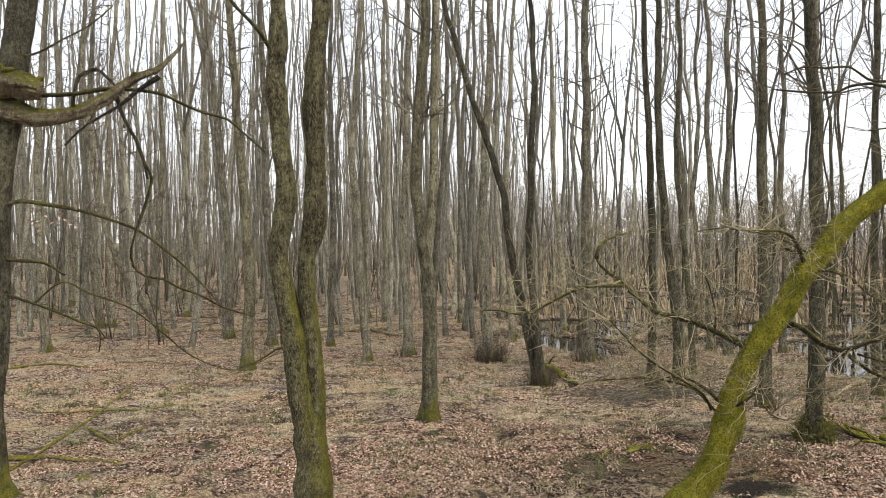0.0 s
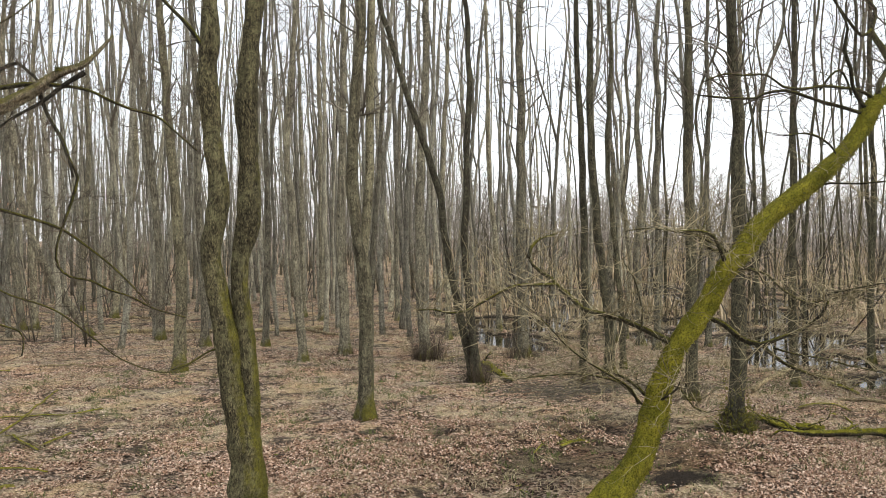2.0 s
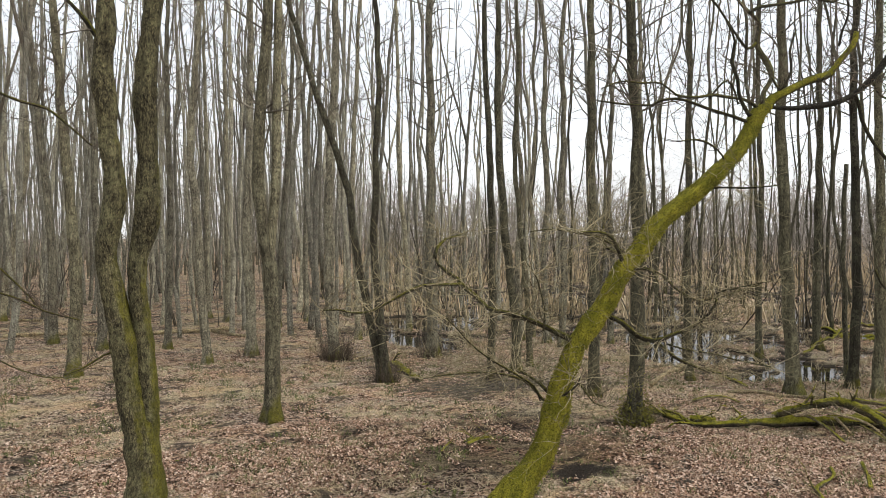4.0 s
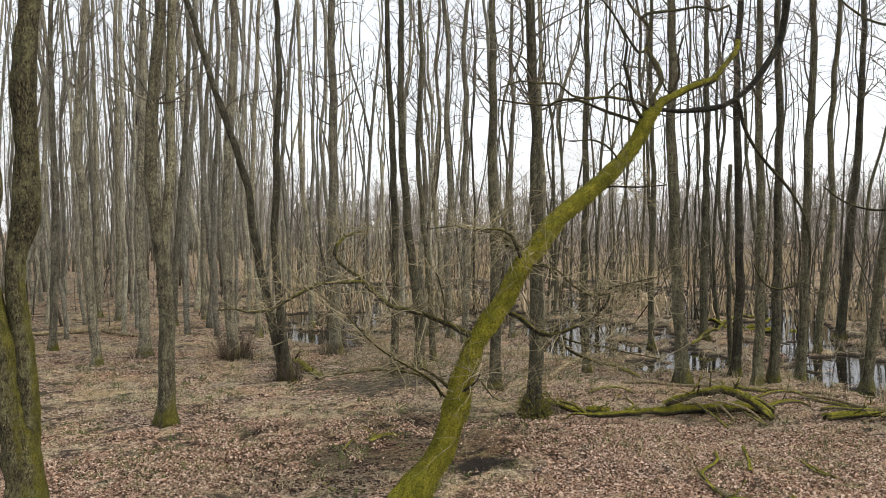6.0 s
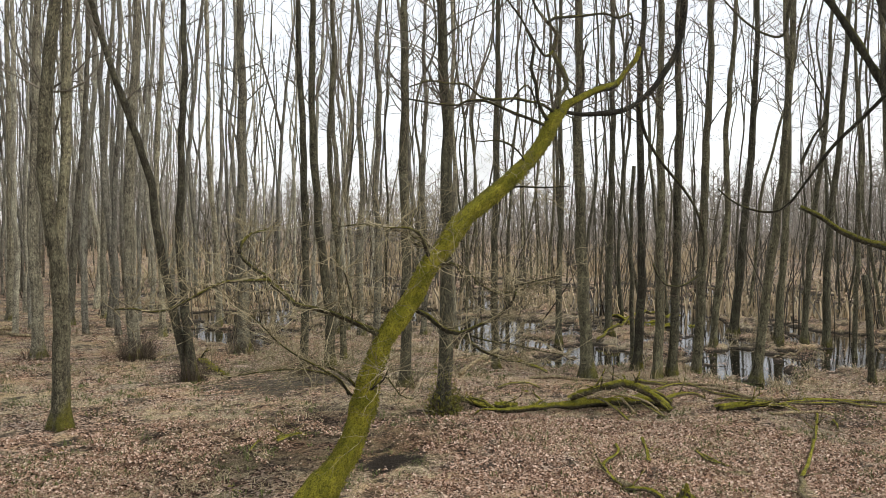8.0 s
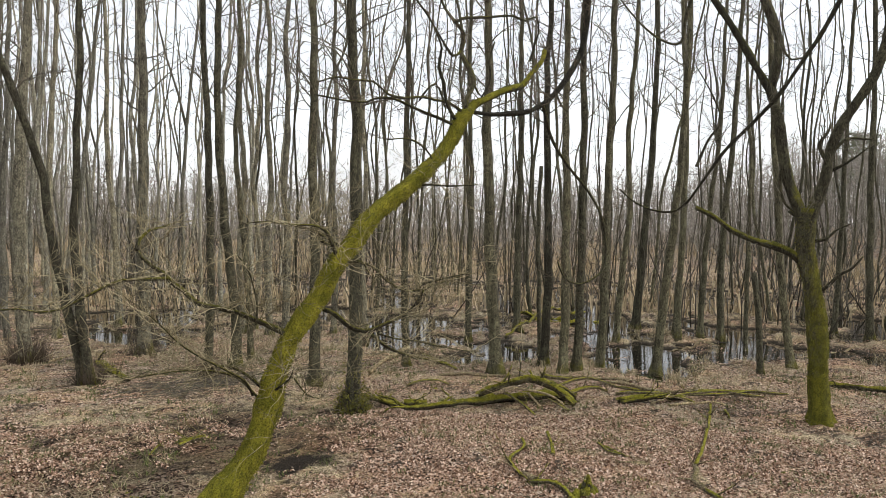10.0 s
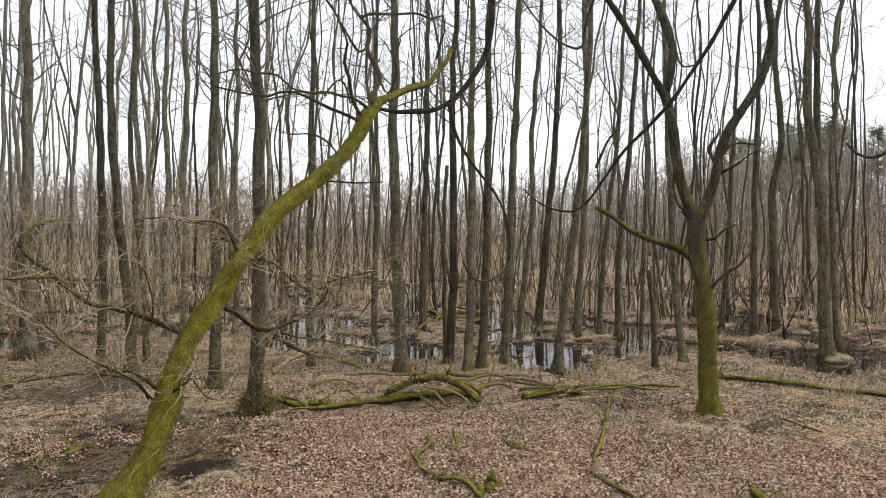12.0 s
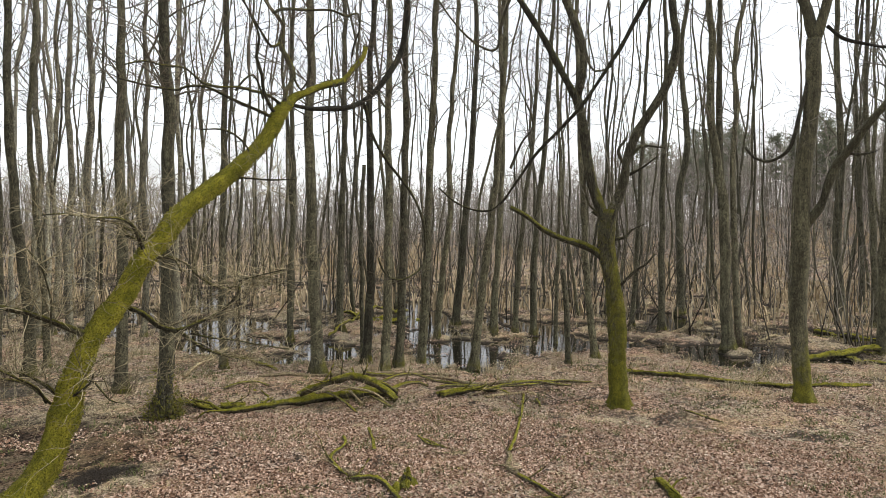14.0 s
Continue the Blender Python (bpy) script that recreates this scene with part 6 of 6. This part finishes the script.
def far_woods(name, label, seed, count, az_lo, az_hi, near, far, tall_lo, tall_hi, sprays, mat, thick, twig_mat, fine=0.023):
    """Countless trees beyond the stand: slim trunks with a haze of twigs."""
    rng = random.Random(seed)
    trunks, twigs = Shape(), Shape()
    for k in range(count):
        az = rng.uniform(az_lo, az_hi)
        dist = math.sqrt(rng.uniform(near ** 2, far ** 2))
        x, y = dist * math.sin(radians(az)), dist * math.cos(radians(az))
        z = floor_z(x, y) - 0.2
        tall = rng.uniform(tall_lo, tall_hi)
        lean = (rng.gauss(0, 0.05), rng.gauss(0, 0.05))
        n = 5
        line = [Vector((x + lean[0] * tall * i / n + rng.gauss(0, 0.15), y + lean[1] * tall * i / n, z + tall * i / n)) for i in range(n + 1)]
        r = thick * rng.uniform(0.6, 1.4)
        tube(trunks, line, [r * (1 - 0.8 * i / n) for i in range(n + 1)], 5)
        for _ in range(sprays):
            t = rng.uniform(0.08, 1)
            p = line[0].lerp(line[-1], t)
            a = rng.uniform(0, 6.283)
            d = Vector((math.cos(a), math.sin(a), rng.uniform(0.2, 1.6))).normalized()
            q = p + d * rng.uniform(0.8, 2.6) * (1.15 - 0.6 * t)
            straw(twigs, p, q, fine)
            for _ in range(2):
                e = (d + Vector((rng.gauss(0, 0.6), rng.gauss(0, 0.6), rng.gauss(0.2, 0.4)))).normalized()
                m = p.lerp(q, rng.uniform(0.3, 0.9))
                straw(twigs, m, m + e * rng.uniform(0.4, 1.3), fine * 0.7)
    wood = tagged(new(name, trunks.mesh(name, mat)), label, "woods", kind="stuff")
    part("twig_haze", twigs, twig_mat, wood)["kind"] = "stuff"


# pale far barks and twigs hold the air's haze in their colour
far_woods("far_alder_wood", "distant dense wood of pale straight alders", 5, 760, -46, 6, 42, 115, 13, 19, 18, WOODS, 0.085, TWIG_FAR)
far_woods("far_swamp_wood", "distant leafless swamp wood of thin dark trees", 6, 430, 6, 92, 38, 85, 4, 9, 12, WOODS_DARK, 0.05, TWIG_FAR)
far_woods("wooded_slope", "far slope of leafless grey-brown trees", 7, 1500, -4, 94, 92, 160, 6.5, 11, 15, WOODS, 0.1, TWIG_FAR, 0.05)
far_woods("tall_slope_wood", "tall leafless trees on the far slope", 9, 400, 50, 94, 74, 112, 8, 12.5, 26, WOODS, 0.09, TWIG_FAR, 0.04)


NEEDLE = plain("pine_needles", [(0.0, (0.106, 0.12, 0.0765)), (0.5, (0.181, 0.198, 0.126)), (1.0, (0.276, 0.285, 0.191))], 3.0)


def pine(seed):
    """A pine with a bare trunk and a ragged crown."""
    rng = random.Random(seed)
    tree = tagged(new("pine_tree"), "dull green pine among bare trees on the slope", "tree", "pines on the far slope")
    tall = rng.uniform(10, 13)
    line = [Vector((rng.gauss(0, 0.12), rng.gauss(0, 0.12), tall * i / 6 - 0.2)) for i in range(7)]
    s = Shape()
    tube(s, line, [0.17 * (1 - 0.12 * i) for i in range(7)], 7, 0.1, seed)
    part("trunk", s, WOODS_DARK, tree)
    s = Shape()
    for _ in range(95):
        t = rng.uniform(0.45, 1.0)
        p = Vector((0, 0, tall * t))
        a = rng.uniform(0, 6.283)
        d = Vector((math.cos(a), math.sin(a), rng.uniform(-0.1, 0.6))).normalized()
        q = p + d * rng.uniform(0.7, 2.6) * (1.25 - t * 0.8)
        straw(s, p, q, 0.03)
        for _ in range(34):
            c = p.lerp(q, rng.uniform(0.45, 1.0)) + Vector((rng.gauss(0, 0.16), rng.gauss(0, 0.16), rng.gauss(0, 0.1)))
            straw(s, c, c + Vector((rng.gauss(0, 0.2), rng.gauss(0, 0.2), rng.uniform(0, 0.3))), 0.035)
    part("crown", s, NEEDLE, tree)["kind"] = "stuff"
    return tree


def pine_slope():
    rng = random.Random(55)
    kinds = [pine(300 + k) for k in range(3)]
    for k in range(24):
        az, dist = rng.uniform(59, 80), rng.uniform(88, 112)
        x, y = dist * math.sin(radians(az)), dist * math.cos(radians(az))
        m = pose(x, y, floor_z(x, y), 0, 0, rng.uniform(0, 360)) @ Matrix.Diagonal((1, 1, rng.uniform(0.8, 1.05), 1))
        if k < 3:
            kinds[k].matrix_basis = m
        else:
            copy_thing(kinds[k % 3], m)


pine_slope()


def thicket():
    """Thin leafless saplings and bushes between and behind the alders."""
    rng = random.Random(8)
    s = Shape()
    for _ in range(1200):
        az, dist = rng.uniform(-44, 86), math.sqrt(rng.uniform(21 ** 2, 70 ** 2))
        if az > 8 and dist < 26:
            continue
        if az < 8 and rng.random() < 0.7:
            continue
        if dist > 42 and rng.random() < 0.5:
            continue
        x, y = dist * math.sin(radians(az)), dist * math.cos(radians(az))
        p = Vector((x, y, floor_z(x, y) - 0.1))
        for _ in range(rng.randrange(1, 5)):
            h = rng.uniform(1.4, 6.0)
            d = Vector((rng.gauss(0, 0.14), rng.gauss(0, 0.14), 1)).normalized()
            stem = [p + Vector((rng.gauss(0, 0.15), rng.gauss(0, 0.15), 0))]
            for _ in range(4):
                d = (d + Vector((rng.gauss(0, 0.2), rng.gauss(0, 0.2), 0.1))).normalized()
                stem.append(stem[-1] + d * h * 0.25)
            r = rng.uniform(0.012, 0.034)
            tube(s, stem, [r, r * 0.85, r * 0.7, r * 0.5, 0.005], 3)
            for _ in range(5):
                q = stem[rng.randrange(1, 5)]
                straw(s, q, q + Vector((rng.gauss(0, 0.5), rng.gauss(0, 0.5), rng.uniform(0.1, 0.9))) * rng.uniform(0.4, 1.3), 0.011)
    tagged(part("thicket", s, THICKET), "thin leafless saplings and bushes among the trees", "bushes", kind="stuff")


thicket()


# ---- low growth and litter ----
def in_view(rng, near, far):
    az = radians(rng.uniform(-36, 80))
    dist = math.sqrt(rng.uniform(near * near, far * far))
    return dist * math.sin(az), dist * math.cos(az)


def leaf_litter():
    """Fallen leaves lying loose on the ground, each a folded blade."""
    g = np.random.default_rng(11)
    count = 420000
    near = np.arange(count) < 230000
    az = np.radians(g.uniform(-36, 80, count))
    dist = np.sqrt(np.where(near, g.uniform(6.2 ** 2, 13 ** 2, count), g.uniform(13 ** 2, 26 ** 2, count)))
    x, y = dist * np.sin(az), dist * np.cos(az)
    patch = sum(np.sin(k * 0.9 * (x * math.cos(q) + y * math.sin(q)) + p) for k, q, p in WAVES[:9]) / 4.0
    patch = patch + sum(np.sin(k * 3.3 * (x * math.cos(p) + y * math.sin(p)) + q) for k, q, p in WAVES[9:16]) / 5.0
    patch = patch + sum(np.sin(k * 9.0 * (x * math.cos(q + p) + y * math.sin(q + p)) + q) for k, q, p in WAVES[12:20]) / 6.0
    z = relief(x, y)
    pit = np.hypot((x - HOLLOW[0] + 0.8) * 0.45, (y - HOLLOW[1] - 1.1) * 0.75)
    keep = patch - 0.55 * (1 - smooth(0.4, 2.4, pit)) + g.normal(0, 0.34, count) > -0.4 + 0.5 * smooth(8.0, 12.0, dist) - 1.15 * smooth(24, 36, np.degrees(az)) * (1 - smooth(17, 21, dist))
    keep |= (np.degrees(az) > 28 + g.normal(0, 4, count)) & (dist < 19) & (g.random(count) < 0.62)
    bare = np.hypot((x - HOLLOW[0]) * 0.75, (y - HOLLOW[1]) * 1.5)
    keep &= ((z > -0.095) | (g.random(count) < 0.1)) & (g.random(count) > 0.93 * (1 - smooth(0.1, 1.15, bare + 0.2 * patch)))
    x, y, z, dist = x[keep], y[keep], np.maximum(z[keep], -0.1), dist[keep]
    m = len(x)
    a, size = g.uniform(0, 6.283, m), g.uniform(0.01, 0.027, m)
    u = np.stack([np.cos(a), np.sin(a), g.normal(0, 0.35, m)], -1) * size[:, None]
    w = np.stack([-np.sin(a), np.cos(a), g.normal(0, 0.35, m)], -1) * (size * g.uniform(0.5, 0.8, m))[:, None]
    c = np.stack([x, y, z + g.uniform(0.006, 0.03, m)], -1)
    curl = np.zeros((m, 3))
    curl[:, 2] = size * g.uniform(0.1, 0.8, m)
    v = np.stack([c - u, c + u, c + w + curl, c - w + curl], 1).reshape(-1, 3)
    i = np.arange(m)[:, None] * 4
    s = Shape()
    s.v = v.tolist()
    s.f = np.concatenate([i + np.array([0, 1, 2]), i + np.array([0, 3, 1])], 0).tolist()
    tagged(part("leaf_litter", s, LEAF, smooth=False), "loose dead brown leaves strewn over the ground", "leaves", kind="stuff")


def tufts(name, count, near, far, mat, label, tall, seed, rise, category="grass", blades=9, spread=0.07, wide=0.0035, lie=(0.3, 1.3), az_from=-90):
    rng = random.Random(seed)
    s = Shape()
    for _ in range(count):
        x, y = in_view(rng, near, far)
        if math.degrees(math.atan2(x, y)) + rng.gauss(0, 3) < az_from:
            continue
        if noise.noise(Vector((x * rise, y * rise, seed))) + rng.gauss(0, 0.12) < 0.05:
            continue
        z = floor_z(x, y)
        if z < -0.11:
            continue
        for _ in range(blades):
            a, b = rng.uniform(0, 6.283), rng.uniform(*lie)
            h = tall * rng.uniform(0.4, 1.0)
            p = Vector((x + rng.gauss(0, spread), y + rng.gauss(0, spread), z))
            d = Vector((math.cos(a) * b, math.sin(a) * b, 1)).normalized()
            q = p + d * h * 0.6
            e = q + Vector((d.x * 1.6, d.y * 1.6, d.z * 0.2)) * h * 0.4
            w = Vector((-math.sin(a), math.cos(a), 0)) * wide * (1 + h)
            i = len(s.v)
            s.v += [p - w, p + w, q + w * 0.8, q - w * 0.8, e]
            s.f += [(i, i + 1, i + 2, i + 3), (i + 3, i + 2, i + 4)]
    tagged(part(name, s, mat, smooth=False), label, category, kind="stuff")


leaf_litter()
tufts("dry_grass", 19000, 7, 30, STRAW, "flattened dry straw-coloured grass", 0.17, 21, 0.35, lie=(0.6, 3.0), blades=8)
tufts("green_grass", 5200, 6.5, 20, GRASS, "small tufts of green grass among dead leaves", 0.13, 22, 0.8, blades=9, spread=0.06, wide=0.006)
tufts("sedge", 6000, 16, 36, STRAW, "pale sedge tussocks on the hummocks of the swamp", 0.42, 24, 0.9, "sedge", 14, 0.06, az_from=3)
tufts("dry_reeds", 17000, 30, 105, REED, "pale dry reeds beyond the swamp", 1.3, 23, 0.06, "reeds", 7, 0.5, 0.016, (0.05, 0.5), az_from=6)


def brushwood():
    """A heap of cut twigs on the ground."""
    rng = random.Random(31)
    s = Shape()
    for _ in range(150):
        x, y = BRUSH[0] + rng.gauss(0, 0.75), BRUSH[1] + rng.gauss(0, 0.35)
        a = rng.gauss(0.1, 0.5)
        p = Vector((x, y, floor_z(x, y) + abs(rng.gauss(0.02, 0.07))))
        twig(s, rng, p, Vector((math.cos(a), math.sin(a) * 0.6, rng.gauss(0.02, 0.06))), rng.uniform(0.4, 1.3), 0.006, 1, 0.0, 0.12)
    tagged(part("brushwood_heap", s, TWIG), "low heap of thin brown brushwood on the ground", "brushwood", kind="stuff")


brushwood()


def hanging_leaves():
    """Withered leaves still on a low branch of the old tree."""
    rng = random.Random(41)
    s = Shape()
    for k in range(60):
        c = Vector(WITHERED) + Vector((rng.gauss(0, 0.36), rng.gauss(0, 0.12), rng.gauss(0, 0.07) - (0.16 if rng.random() < 0.35 else 0)))
        u = Vector((rng.gauss(0, 1), rng.gauss(0, 1), rng.gauss(-0.4, 0.7))).normalized()
        w = u.orthogonal().normalized() * 0.55
        q = rng.uniform(0.018, 0.034)
        i = len(s.v)
        s.v += [c - u * q, c + u * q, c + w * q + Vector((0, 0, q * 0.3)), c - w * q + Vector((0, 0, q * 0.3))]
        s.f += [(i, i + 1, i + 2), (i, i + 3, i + 1)]
    return s


leaves = part("withered_leaves", hanging_leaves(), LEAF, elder, "withered orange-brown leaves", smooth=False)
leaves["kind"] = "stuff"
